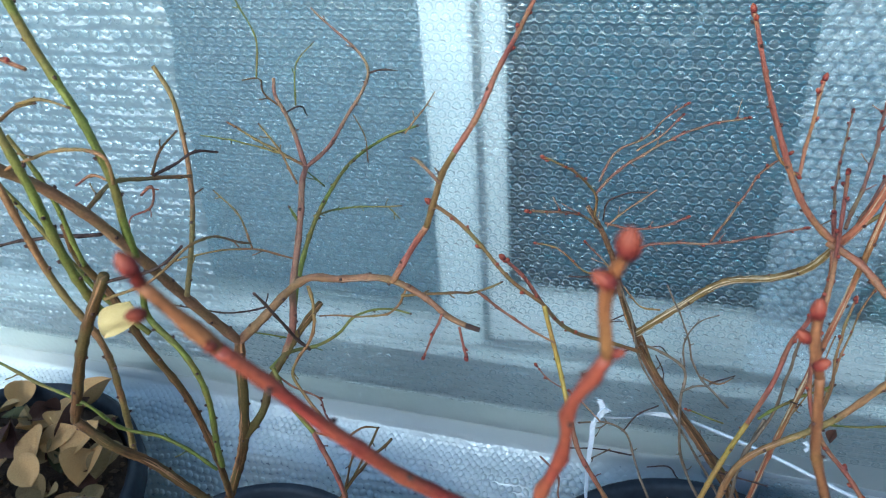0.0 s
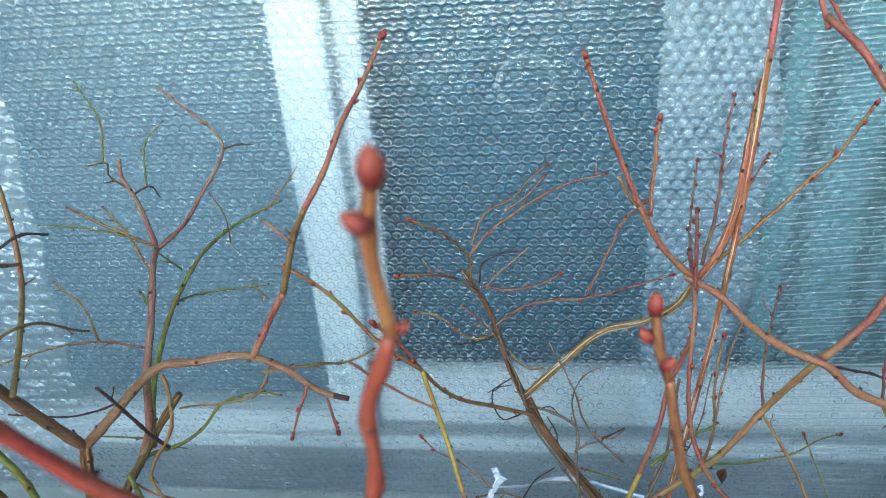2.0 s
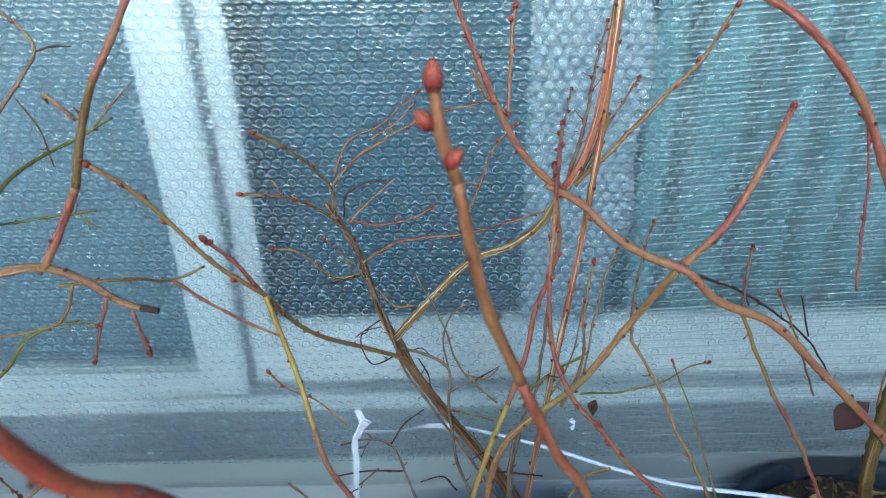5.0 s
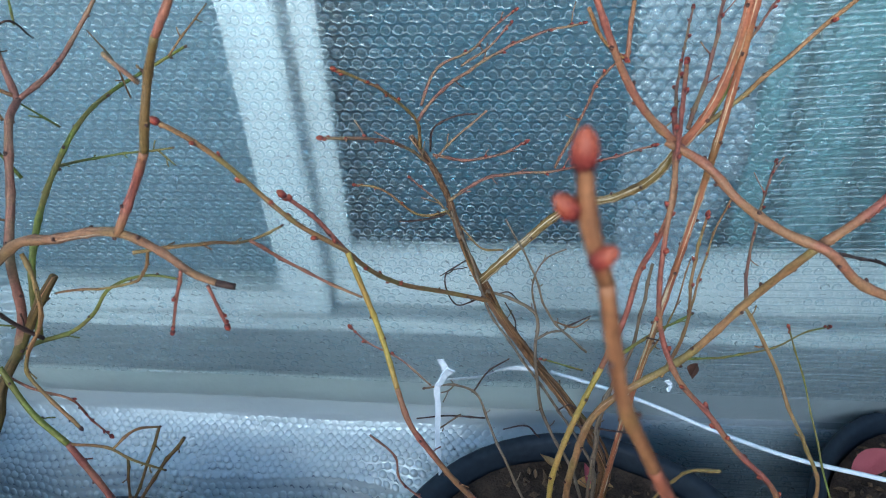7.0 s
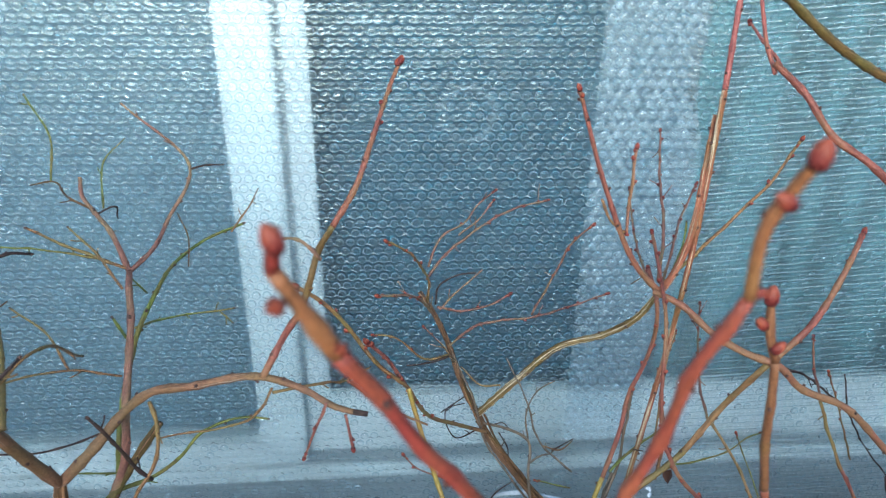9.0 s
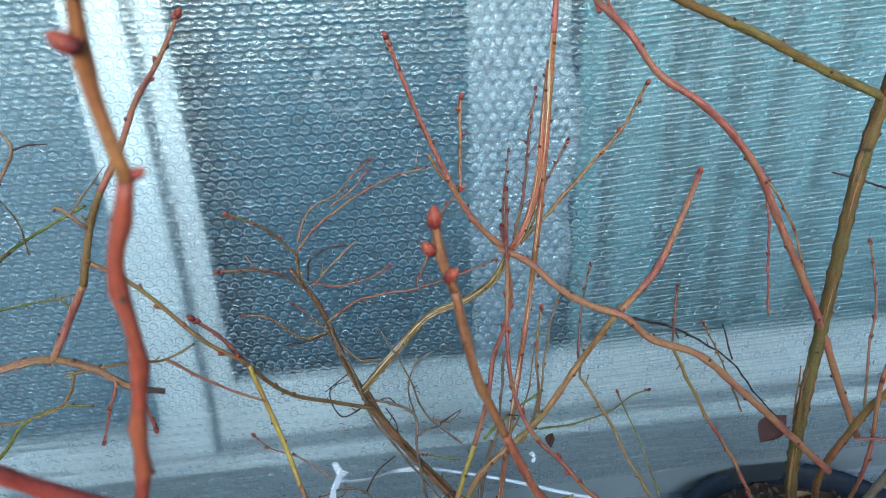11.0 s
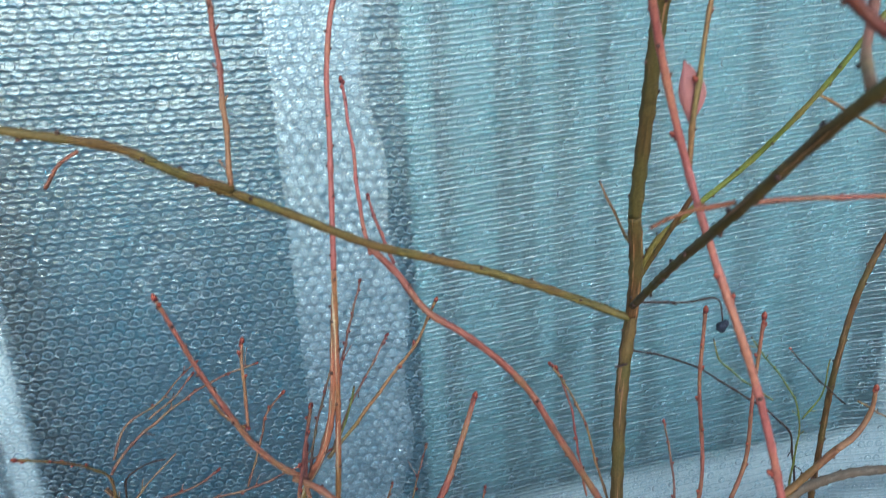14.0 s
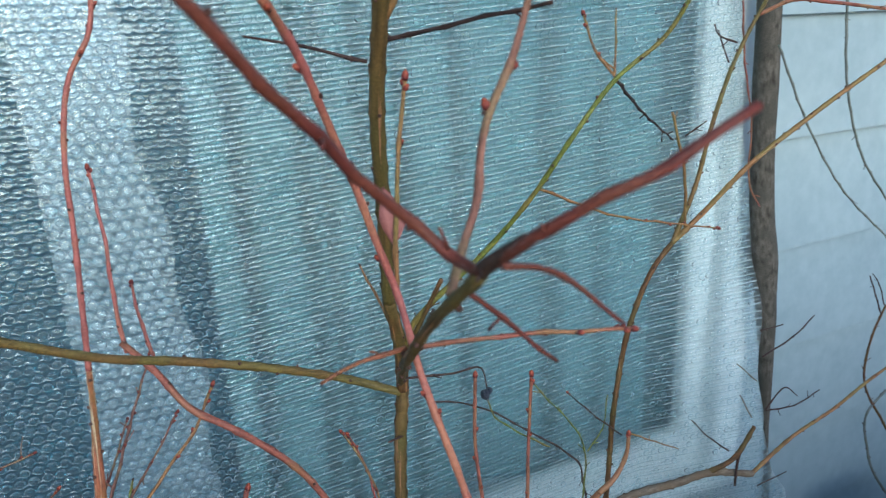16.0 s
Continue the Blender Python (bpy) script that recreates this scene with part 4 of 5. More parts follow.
shoot(L, "d", 1.1, 0.8, 0, (-0.045, 0.55, 0.852), (-0.037, 0.56, 0.854), (-0.026, 0.57, 0.86), (-0.019, 0.58, 0.855))
shoot(L, "r", 1, 0.6, 0, (-0.059, 0.55, 0.837), (-0.049, 0.55, 0.844), (-0.056, 0.55, 0.827), (-0.062, 0.54, 0.827), (-0.069, 0.54, 0.813))
shoot(L, "o", 0.8, 0.6, 0, (0.001, 0.61, 0.755), (-0.024, 0.6, 0.767), (-0.059, 0.58, 0.771), (-0.081, 0.57, 0.767))
shoot(L, "o", 0.9, 0.6, 0, (-0.025, 0.6, 0.767), (-0.044, 0.62, 0.782), (-0.067, 0.63, 0.795))

shoot(LL, "d", 1.3, 0.9, 0, (-0.048, 0.5, 0.841), (-0.09, 0.5, 0.834), (-0.138, 0.5, 0.822))
shoot(LL, "g", 2.6, 2.2, 0, (-0.03, 0.5, 0.828), (-0.03, 0.5, 0.845), (-0.027, 0.5, 0.874), (-0.03, 0.5, 0.903), (-0.045, 0.5, 0.954), (-0.049, 0.5, 0.974))
shoot(LL, "g", 2.6, 2, 0, (-0.033, 0.47, 0.8), (-0.031, 0.46, 0.839), (-0.024, 0.45, 0.907), (-0.027, 0.45, 0.93))
shoot(LL, "o", 2.4, 2, 0, (-0.087, 0.49, 0.653), (-0.068, 0.485, 0.725), (-0.059, 0.48, 0.779), (-0.071, 0.48, 0.811), (-0.081, 0.48, 0.883))
shoot(LL, "g", 1.9, 1.5, 0, (-0.041, 0.5, 0.769), (-0.061, 0.5, 0.789), (-0.08, 0.5, 0.82), (-0.099, 0.5, 0.856), (-0.11, 0.5, 0.874))
shoot(LL, "g", 1.5, 1.2, 0, (-0.046, 0.48, 0.834), (-0.052, 0.48, 0.892), (-0.06, 0.48, 0.91))
shoot(LL, "w", 3.2, 2.4, 0, (-0.505, 0.615, 0.275), (-0.33, 0.579, 0.409), (-0.048, 0.52, 0.574), (-0.041, 0.515, 0.648), (-0.042, 0.51, 0.705), (-0.05, 0.5, 0.763), (-0.06, 0.5, 0.799), (-0.066, 0.495, 0.825), (-0.06, 0.49, 0.852))
shoot(LL, "g", 2.3, 1.9, 0, (-0.038, 0.515, 0.627), (-0.025, 0.5, 0.763), (-0.037, 0.5, 0.781), (-0.033, 0.5, 0.81))
shoot(LL, "w", 3.4, 3, 0, (-0.083, 0.46, 0.725), (-0.045, 0.46, 0.799), (-0.013, 0.46, 0.846))
shoot(LL, "w", 3.6, 3.2, 0, (-0.474, 0.622, 0.275), (-0.306, 0.572, 0.429), (-0.035, 0.49, 0.618), (-0.046, 0.485, 0.64), (-0.059, 0.475, 0.676), (-0.069, 0.465, 0.699), (-0.083, 0.46, 0.725))
shoot(LL, "g", 1.3, 1, 0, (-0.019, 0.49, 0.659), (-0.029, 0.485, 0.68), (-0.042, 0.48, 0.697), (-0.059, 0.47, 0.712), (-0.068, 0.46, 0.743), (-0.097, 0.46, 0.754), (-0.123, 0.46, 0.768))
shoot(LL, "o", 0.9, 0.7, 0, (-0.019, 0.46, 0.83), (0.002, 0.47, 0.836), (0.015, 0.49, 0.846), (0.01, 0.55, 0.809))
shoot(LL, "d", 1, 0.8, 0, (-0.013, 0.46, 0.842), (0.013, 0.47, 0.848), (0.02, 0.48, 0.853))
shoot(LL, "o", 1, 0.7, 0, (0.014, 0.46, 0.9), (0.015, 0.46, 0.912), (-0.014, 0.46, 0.914), (-0.032, 0.46, 0.908), (-0.05, 0.46, 0.9))
shoot(LL, "w", 1, 0.6, 0, (-0.035, 0.46, 0.928), (-0.022, 0.46, 0.935), (-0.012, 0.46, 0.937))
shoot(LL, "o", 0.9, 0.6, 0, (-0.022, 0.46, 0.936), (-0.008, 0.46, 0.939), (0.005, 0.46, 0.936))
shoot(LL, "r", 1, 0.8, 1, (-0.009, 0.46, 0.952), (-0.023, 0.46, 0.957))

shoot(M, "s", 4.4, 3.9, 0, (0.344, 0.681, 0.275), (0.347, 0.684, 0.36), (0.352, 0.69, 0.465), (0.293, 0.73, 0.539), (0.26, 0.75, 0.58), (0.25, 0.752, 0.604))
shoot(M, "s", 3.3, 2.3, 0, (0.25, 0.752, 0.604), (0.24, 0.76, 0.622), (0.221, 0.78, 0.673), (0.209, 0.78, 0.7), (0.198, 0.78, 0.719))
# thinner old stems twined round the main one
shoot(M, "q", 2.0, 1.5, 0, (0.356, 0.676, 0.275), (0.354, 0.679, 0.38), (0.3545, 0.683, 0.462), (0.327, 0.699, 0.507), (0.290, 0.724, 0.548), (0.266, 0.742, 0.578), (0.2455, 0.748, 0.612), (0.2345, 0.757, 0.64))
shoot(M, "e", 1.4, 1.0, 2, (0.338, 0.674, 0.275), (0.341, 0.68, 0.37), (0.3465, 0.684, 0.456), (0.316, 0.706, 0.503), (0.282, 0.730, 0.543), (0.2545, 0.744, 0.585), (0.2475, 0.744, 0.618), (0.2275, 0.765, 0.662))
shoot(M, "w", 1.6, 1.2, 2, (0.350, 0.672, 0.275), (0.3565, 0.682, 0.40), (0.357, 0.687, 0.473), (0.322, 0.708, 0.519), (0.296, 0.722, 0.546), (0.2635, 0.742, 0.589), (0.2555, 0.745, 0.608))
shoot(M, "b", 1.3, 1, 1, (0.211, 0.78, 0.695), (0.202, 0.76, 0.717), (0.191, 0.72, 0.747), (0.179, 0.69, 0.765), (0.163, 0.675, 0.773))
shoot(M, "o", 1.3, 0.91, 1, (0.205, 0.78, 0.706), (0.205, 0.77, 0.736), (0.197, 0.75, 0.76), (0.186, 0.72, 0.787), (0.17, 0.7, 0.805))
shoot(M, "b", 1.4, 0.91, 1, (0.204, 0.78, 0.731), (0.217, 0.79, 0.746), (0.24, 0.81, 0.757), (0.297, 0.85, 0.772), (0.327, 0.86, 0.775))
shoot(M, "b", 1.2, 0.78, 1, (0.206, 0.79, 0.739), (0.218, 0.8, 0.764), (0.24, 0.82, 0.768), (0.258, 0.85, 0.776), (0.274, 0.856, 0.787))
shoot(M, "b", 1, 0.78, 1, (0.235, 0.81, 0.761), (0.258, 0.83, 0.771), (0.271, 0.845, 0.781))
shoot(M, "b", 1.3, 0.91, 1, (0.214, 0.78, 0.703), (0.236, 0.79, 0.693), (0.265, 0.8, 0.693), (0.284, 0.805, 0.701))
shoot(M, "b", 1.4, 0.91, 1, (0.225, 0.775, 0.665), (0.254, 0.8, 0.671), (0.283, 0.81, 0.67), (0.308, 0.81, 0.672), (0.344, 0.82, 0.676), (0.388, 0.83, 0.685))
shoot(M, "b", 1.2, 0.91, 1, (0.308, 0.81, 0.675), (0.324, 0.8, 0.722), (0.339, 0.785, 0.768), (0.35, 0.78, 0.781))
shoot(M, "d", 0.91, 0.65, 0, (0.212, 0.78, 0.706), (0.216, 0.78, 0.726), (0.231, 0.78, 0.735), (0.247, 0.78, 0.737))
shoot(M, "b", 1, 0.78, 0, (0.216, 0.78, 0.7), (0.234, 0.785, 0.718), (0.255, 0.79, 0.735))
shoot(M, "o", 1.2, 0.78, 1, (0.227, 0.775, 0.656), (0.206, 0.77, 0.654), (0.169, 0.76, 0.687), (0.156, 0.76, 0.688))
shoot(M, "b", 0.91, 0.65, 1, (0.229, 0.77, 0.65), (0.218, 0.76, 0.674), (0.2, 0.75, 0.701))
shoot(M, "d", 0.91, 0.65, 0, (0.225, 0.77, 0.657), (0.206, 0.77, 0.65), (0.186, 0.77, 0.648))
shoot(M, "o", 1, 0.65, 0, (0.268, 0.74, 0.644), (0.251, 0.75, 0.638), (0.235, 0.76, 0.651))
shoot(M, "e", 1.7, 1.4, 0, (0.362, 0.669, 0.275), (0.347, 0.677, 0.361), (0.322, 0.69, 0.466), (0.311, 0.7, 0.48), (0.295, 0.72, 0.561), (0.294, 0.73, 0.59), (0.275, 0.74, 0.595), (0.251, 0.75, 0.596))
shoot(M, "o", 1.9, 1.3, 1, (0.258, 0.745, 0.588), (0.227, 0.71, 0.626), (0.201, 0.67, 0.667), (0.188, 0.635, 0.71), (0.183, 0.625, 0.727), (0.166, 0.61, 0.754), (0.128, 0.584, 0.823), (0.12, 0.582, 0.83))
shoot(M, "r", 1.6, 1.2, 1, (0.183, 0.625, 0.727), (0.17, 0.62, 0.753), (0.157, 0.615, 0.771))
shoot(M, "y", 1.8, 1.9, 0, (0.183, 0.625, 0.727), (0.2, 0.615, 0.662), (0.208, 0.6, 0.642))
shoot(M, "r", 1.9, 2, 0, (0.208, 0.6, 0.642), (0.215, 0.59, 0.624), (0.23, 0.585, 0.597), (0.306, 0.629, 0.42), (0.354, 0.656, 0.275))
shoot(M, "b", 0.7, 0.5, 1, (0.229, 0.6, 0.646), (0.211, 0.61, 0.656), (0.187, 0.62, 0.662), (0.179, 0.62, 0.673))
shoot(M, "e", 1, 0.7, 0, (0.336, 0.72, 0.558), (0.308, 0.73, 0.583), (0.29, 0.73, 0.636), (0.271, 0.73, 0.678))
shoot(M, "e", 0.9, 0.6, 0, (0.295, 0.73, 0.589), (0.292, 0.73, 0.625), (0.304, 0.73, 0.647), (0.314, 0.73, 0.653))
shoot(M, "o", 0.8, 0.6, 0, (0.308, 0.73, 0.582), (0.327, 0.73, 0.576), (0.336, 0.73, 0.585))
shoot(M, "d", 0.7, 0.5, 0, (0.25, 0.75, 0.587), (0.23, 0.75, 0.578), (0.222, 0.76, 0.605), (0.238, 0.76, 0.61))
shoot(M, "d", 0.7, 0.5, 0, (0.27, 0.745, 0.587), (0.279, 0.74, 0.569), (0.279, 0.74, 0.553))
shoot(M, "e", 1.2, 0.9, 0, (0.289, 0.635, 0.477), (0.267, 0.66, 0.515), (0.259, 0.67, 0.53), (0.248, 0.68, 0.552), (0.233, 0.68, 0.558), (0.21, 0.68, 0.553))
shoot(M, "d", 0.8, 0.6, 0, (0.257, 0.67, 0.533), (0.232, 0.67, 0.534), (0.204, 0.67, 0.529))
shoot(M, "d", 0.8, 0.6, 0, (0.248, 0.68, 0.552), (0.258, 0.69, 0.563), (0.274, 0.69, 0.578))
shoot(M, "d", 0.8, 0.6, 0, (0.3, 0.68, 0.5), (0.286, 0.67, 0.526), (0.272, 0.67, 0.521))
shoot(M, "k", 3.6, 2.6, 0, (0.25, 0.752, 0.603), (0.282, 0.735, 0.653), (0.312, 0.72, 0.695), (0.342, 0.69, 0.726), (0.357, 0.67, 0.752), (0.364, 0.66, 0.774))
shoot(M, "f", 2.8, 2, 2, (0.364, 0.66, 0.774), (0.372, 0.66, 0.787), (0.392, 0.675, 0.88), (0.395, 0.68, 0.903))
shoot(M, "f", 2.5, 2.1, 0, (0.339, 0.663, 0.275), (0.358, 0.664, 0.523), (0.389, 0.665, 0.826), (0.396, 0.675, 0.921))
shoot(M, "p", 2.1, 1.6, 1, (0.396, 0.675, 0.921), (0.403, 0.69, 1.009), (0.406, 0.695, 1.054), (0.418, 0.7, 1.103), (0.432, 0.7, 1.126), (0.438, 0.7, 1.155), (0.441, 0.7, 1.20))
shoot(M, "y", 2.6, 2, 0, (0.327, 0.65, 0.275), (0.32, 0.637, 0.402), (0.309, 0.615, 0.558), (0.324, 0.63, 0.601), (0.335, 0.64, 0.625))
shoot(M, "r", 2, 1.5, 1, (0.335, 0.64, 0.625), (0.348, 0.65, 0.664), (0.353, 0.655, 0.694), (0.36, 0.655, 0.716), (0.365, 0.655, 0.738), (0.361, 0.65, 0.777), (0.364, 0.68, 0.787))
shoot(M, "r", 2.2, 1.3, 1, (0.322, 0.667, 0.275), (0.361, 0.63, 0.426), (0.424, 0.57, 0.61), (0.403, 0.575, 0.631), (0.385, 0.58, 0.655), (0.368, 0.585, 0.674), (0.359, 0.59, 0.692), (0.355, 0.62, 0.785), (0.361, 0.65, 0.796), (0.371, 0.7, 0.808))
shoot(M, "b", 1.2, 0.9, 1, (0.364, 0.66, 0.776), (0.373, 0.72, 0.776), (0.389, 0.79, 0.778), (0.406, 0.855, 0.788))
shoot(M, "b", 1.5, 1, 1, (0.373, 0.68, 0.777), (0.389, 0.72, 0.796), (0.412, 0.8, 0.818), (0.435, 0.87, 0.841))
shoot(M, "b", 1.2, 0.9, 1, (0.381, 0.69, 0.768), (0.403, 0.73, 0.787), (0.424, 0.77, 0.793), (0.447, 0.8, 0.811))
shoot(M, "o", 1.6, 1.1, 1, (0.379, 0.685, 0.771), (0.398, 0.69, 0.788), (0.426, 0.69, 0.821), (0.454, 0.695, 0.85), (0.47, 0.696, 0.88))
shoot(M, "g", 1, 0.8, 0, (0.386, 0.69, 0.776), (0.396, 0.7, 0.791), (0.406, 0.72, 0.807))
shoot(M, "o", 1, 0.8, 1, (0.401, 0.7, 0.593), (0.414, 0.73, 0.643), (0.424, 0.75, 0.662), (0.437, 0.77, 0.676))
shoot(M, "o", 0.8, 0.6, 0, (0.363, 0.66, 0.603), (0.39, 0.7, 0.617), (0.401, 0.72, 0.653))
shoot(M, "o", 1.3, 1, 1, (0.368, 0.62, 0.64), (0.389, 0.66, 0.645), (0.395, 0.69, 0.672), (0.403, 0.71, 0.698))
shoot(M, "g", 0.9, 0.6, 1, (0.388, 0.65, 0.625), (0.427, 0.67, 0.61), (0.459, 0.68, 0.611), (0.479, 0.69, 0.615), (0.499, 0.7, 0.612))
shoot(M, "o", 2.7, 2.3, 0, (0.342, 0.664, 0.275), (0.333, 0.64, 0.41), (0.318, 0.6, 0.576), (0.327, 0.605, 0.616), (0.38, 0.61, 0.673), (0.404, 0.612, 0.711), (0.422, 0.6, 0.754))
shoot(M, "r", 2.6, 1.8, 1, (0.422, 0.6, 0.754), (0.444, 0.6, 0.781), (0.462, 0.605, 0.819), (0.474, 0.614, 0.842))
shoot(M, "o", 1.4, 1.2, 0, (0.346, 0.65, 0.275), (0.394, 0.631, 0.407), (0.471, 0.6, 0.569), (0.448, 0.62, 0.617), (0.435, 0.64, 0.645), (0.422, 0.66, 0.663))
shoot(M, "b", 1.2, 0.9, 1, (0.422, 0.66, 0.663), (0.433, 0.7, 0.663), (0.455, 0.76, 0.67), (0.481, 0.82, 0.677))
shoot(M, "g", 0.8, 0.6, 1, (0.496, 0.582, 0.516), (0.488, 0.62, 0.547), (0.479, 0.67, 0.588), (0.462, 0.68, 0.629))
shoot(M, "e", 1.5, 1.2, 0, (0.343, 0.675, 0.275), (0.341, 0.666, 0.384), (0.339, 0.65, 0.517), (0.343, 0.66, 0.569), (0.358, 0.67, 0.605), (0.364, 0.68, 0.639), (0.366, 0.68, 0.68))
shoot(M, "e", 1.6, 1.4, 0, (0.356, 0.657, 0.275), (0.352, 0.658, 0.346), (0.345, 0.66, 0.432), (0.346, 0.67, 0.552), (0.354, 0.67, 0.601))
shoot(M, "o", 0.9, 0.7, 1, (0.373, 0.52, 0.686), (0.366, 0.53, 0.672), (0.361, 0.54, 0.649), (0.355, 0.55, 0.614), (0.348, 0.563, 0.566))
shoot(M, "b", 0.8, 0.7, 1, (0.186, 0.6, 0.596), (0.201, 0.6, 0.574), (0.201, 0.6, 0.552), (0.221, 0.6, 0.52), (0.247, 0.6, 0.478))
shoot(M, "e", 0.8, 0.6, 0, (0.238, 0.67, 0.536), (0.219, 0.67, 0.516))
shoot(M, "d", 0.9, 0.6, 0, (0.33, 0.68, 0.534), (0.321, 0.68, 0.541), (0.314, 0.68, 0.535))
shoot(M, "d", 0.9, 0.7, 0, (0.324, 0.66, 0.542), (0.366, 0.66, 0.535))
shoot(M, "e", 1, 0.7, 0, (0.294, 0.72, 0.569), (0.308, 0.725, 0.575), (0.318, 0.73, 0.573), (0.32, 0.73, 0.577))
shoot(M, "d", 0.8, 0.5, 0, (0.318, 0.73, 0.575), (0.337, 0.73, 0.588))
shoot(M, "g", 0.9, 0.6, 1, (0.333, 0.71, 0.548), (0.3, 0.71, 0.559))
shoot(M, "g", 1.2, 0.9, 0, (0.344, 0.65, 0.621), (0.361, 0.66, 0.63), (0.397, 0.68, 0.638))
shoot(M, "d", 0.7, 0.5, 0, (0.365, 0.66, 0.634), (0.373, 0.66, 0.632))
shoot(M, "d", 0.7, 0.5, 0, (0.24, 0.76, 0.619), (0.217, 0.76, 0.601))
shoot(M, "d", 0.7, 0.5, 0, (0.263, 0.745, 0.595), (0.273, 0.745, 0.598), (0.28, 0.745, 0.59))
shoot(M, "e", 0.7, 0.5, 0, (0.233, 0.68, 0.558), (0.228, 0.68, 0.551), (0.223, 0.68, 0.549))

shoot(D, "t", 4.8, 4.6, 0, (0.735, 0.694, 0.275), (0.673, 0.658, 0.417), (0.574, 0.6, 0.591), (0.576, 0.608, 0.745), (0.581, 0.612, 0.85), (0.585, 0.612, 0.886))
shoot(D, "q", 4.6, 4.4, 0, (0.584, 0.61, 0.886), (0.58, 0.6, 0.923), (0.569, 0.585, 0.962))
shoot(D, "t", 4.4, 4, 0, (0.569, 0.585, 0.962), (0.56, 0.56, 1.025), (0.55, 0.532, 1.088), (0.545, 0.505, 1.136), (0.54, 0.485, 1.17))
shoot(D, "o", 2.6, 2, 0, (0.546, 0.512, 1.122), (0.551, 0.505, 1.135), (0.553, 0.485, 1.165))
shoot(D, "l", 3, 2.4, 0, (0.582, 0.61, 0.884), (0.553, 0.618, 0.897), (0.497, 0.612, 0.924), (0.447, 0.604, 0.945), (0.411, 0.59, 0.962), (0.367, 0.574, 0.989), (0.335, 0.558, 1.009))
shoot(D, "l", 2.4, 2, 1, (0.344, 0.56, 1.006), (0.324, 0.548, 1.017), (0.302, 0.538, 1.032), (0.286, 0.53, 1.038), (0.265, 0.525, 1.044), (0.252, 0.52, 1.049))
shoot(D, "r", 1.4, 1.1, 0, (0.344, 0.558, 1.008), (0.345, 0.572, 1.07), (0.343, 0.575, 1.111), (0.339, 0.575, 1.16))
shoot(D, "r", 0.9, 0.7, 0, (0.29, 0.525, 1.034), (0.283, 0.525, 1.03), (0.274, 0.53, 1.019))
shoot(D, "t", 2.5, 1.9, 2, (0.579, 0.6, 0.897), (0.542, 0.5, 0.961), (0.511, 0.412, 1.015), (0.502, 0.372, 1.044), (0.499, 0.34, 1.067))
shoot(D, "m", 1.7, 1.3, 2, (0.499, 0.34, 1.067), (0.499, 0.355, 1.068), (0.492, 0.36, 1.075), (0.481, 0.358, 1.086), (0.467, 0.348, 1.1), (0.437, 0.33, 1.132), (0.416, 0.32, 1.156))
shoot(D, "m", 1.6, 1.1, 2, (0.498, 0.34, 1.068), (0.5, 0.335, 1.071), (0.5, 0.32, 1.081), (0.505, 0.31, 1.088), (0.513, 0.303, 1.094), (0.521, 0.299, 1.1), (0.531, 0.297, 1.105))
shoot(D, "b", 1.6, 1.1, 1, (0.501, 0.36, 1.055), (0.513, 0.375, 1.062), (0.523, 0.385, 1.073), (0.526, 0.388, 1.084), (0.54, 0.388, 1.118), (0.545, 0.385, 1.138), (0.551, 0.383, 1.16))
shoot(D, "r", 1, 0.8, 1, (0.515, 0.42, 1.012), (0.541, 0.41, 1.014), (0.597, 0.4, 1.008))
shoot(D, "d", 1.9, 2.0, 0, (0.5, 0.346, 1.063), (0.499, 0.338, 1.0695), (0.502, 0.326, 1.078))
shoot(D, "z", 1.0, 0.6, 2, (0.512, 0.42, 1.013), (0.496, 0.42, 1.012), (0.480, 0.419, 1.008))
shoot(D, "m", 0.9, 0.6, 0, (0.5, 0.35, 1.06), (0.534, 0.36, 1.028))
shoot(D, "m", 0.9, 0.6, 0, (0.496, 0.325, 1.074), (0.506, 0.328, 1.071), (0.537, 0.336, 1.048))
shoot(D, "d", 1.2, 0.8, 0, (0.549, 0.515, 1.116), (0.556, 0.51, 1.117), (0.562, 0.49, 1.12), (0.573, 0.46, 1.124), (0.579, 0.43, 1.127))
shoot(D, "g", 1.9, 1.2, 1, (0.583, 0.6, 0.922), (0.588, 0.59, 0.943), (0.601, 0.58, 0.961), (0.623, 0.565, 0.987), (0.644, 0.535, 1.031), (0.655, 0.52, 1.059), (0.676, 0.51, 1.09), (0.702, 0.5, 1.113), (0.71, 0.49, 1.135))
shoot(D, "w", 1.9, 1.5, 0, (0.584, 0.605, 0.912), (0.598, 0.57, 0.975))
shoot(D, "o", 0.9, 0.6, 1, (0.645, 0.535, 1.031), (0.71, 0.545, 1.003), (0.766, 0.555, 0.987), (0.816, 0.56, 0.974))
shoot(D, "o", 0.9, 0.6, 1, (0.678, 0.51, 1.09), (0.669, 0.52, 1.108), (0.67, 0.53, 1.124))
shoot(D, "o", 0.7, 0.5, 0, (0.676, 0.51, 1.09), (0.692, 0.53, 1.126))
shoot(D, "d", 1, 0.7, 0, (0.678, 0.51, 1.089), (0.74, 0.56, 1.064), (0.826, 0.62, 1.03))
shoot(D, "d", 1, 0.6, 0, (0.542, 0.52, 1.107), (0.522, 0.53, 1.113), (0.493, 0.54, 1.12))
shoot(D, "o", 1.1, 0.7, 0, (0.578, 0.6, 0.935), (0.572, 0.61, 0.952), (0.564, 0.62, 0.976))
shoot(D, "d", 0.9, 0.6, 0, (0.581, 0.6, 0.899), (0.615, 0.595, 0.896), (0.635, 0.59, 0.897), (0.637, 0.587, 0.883))
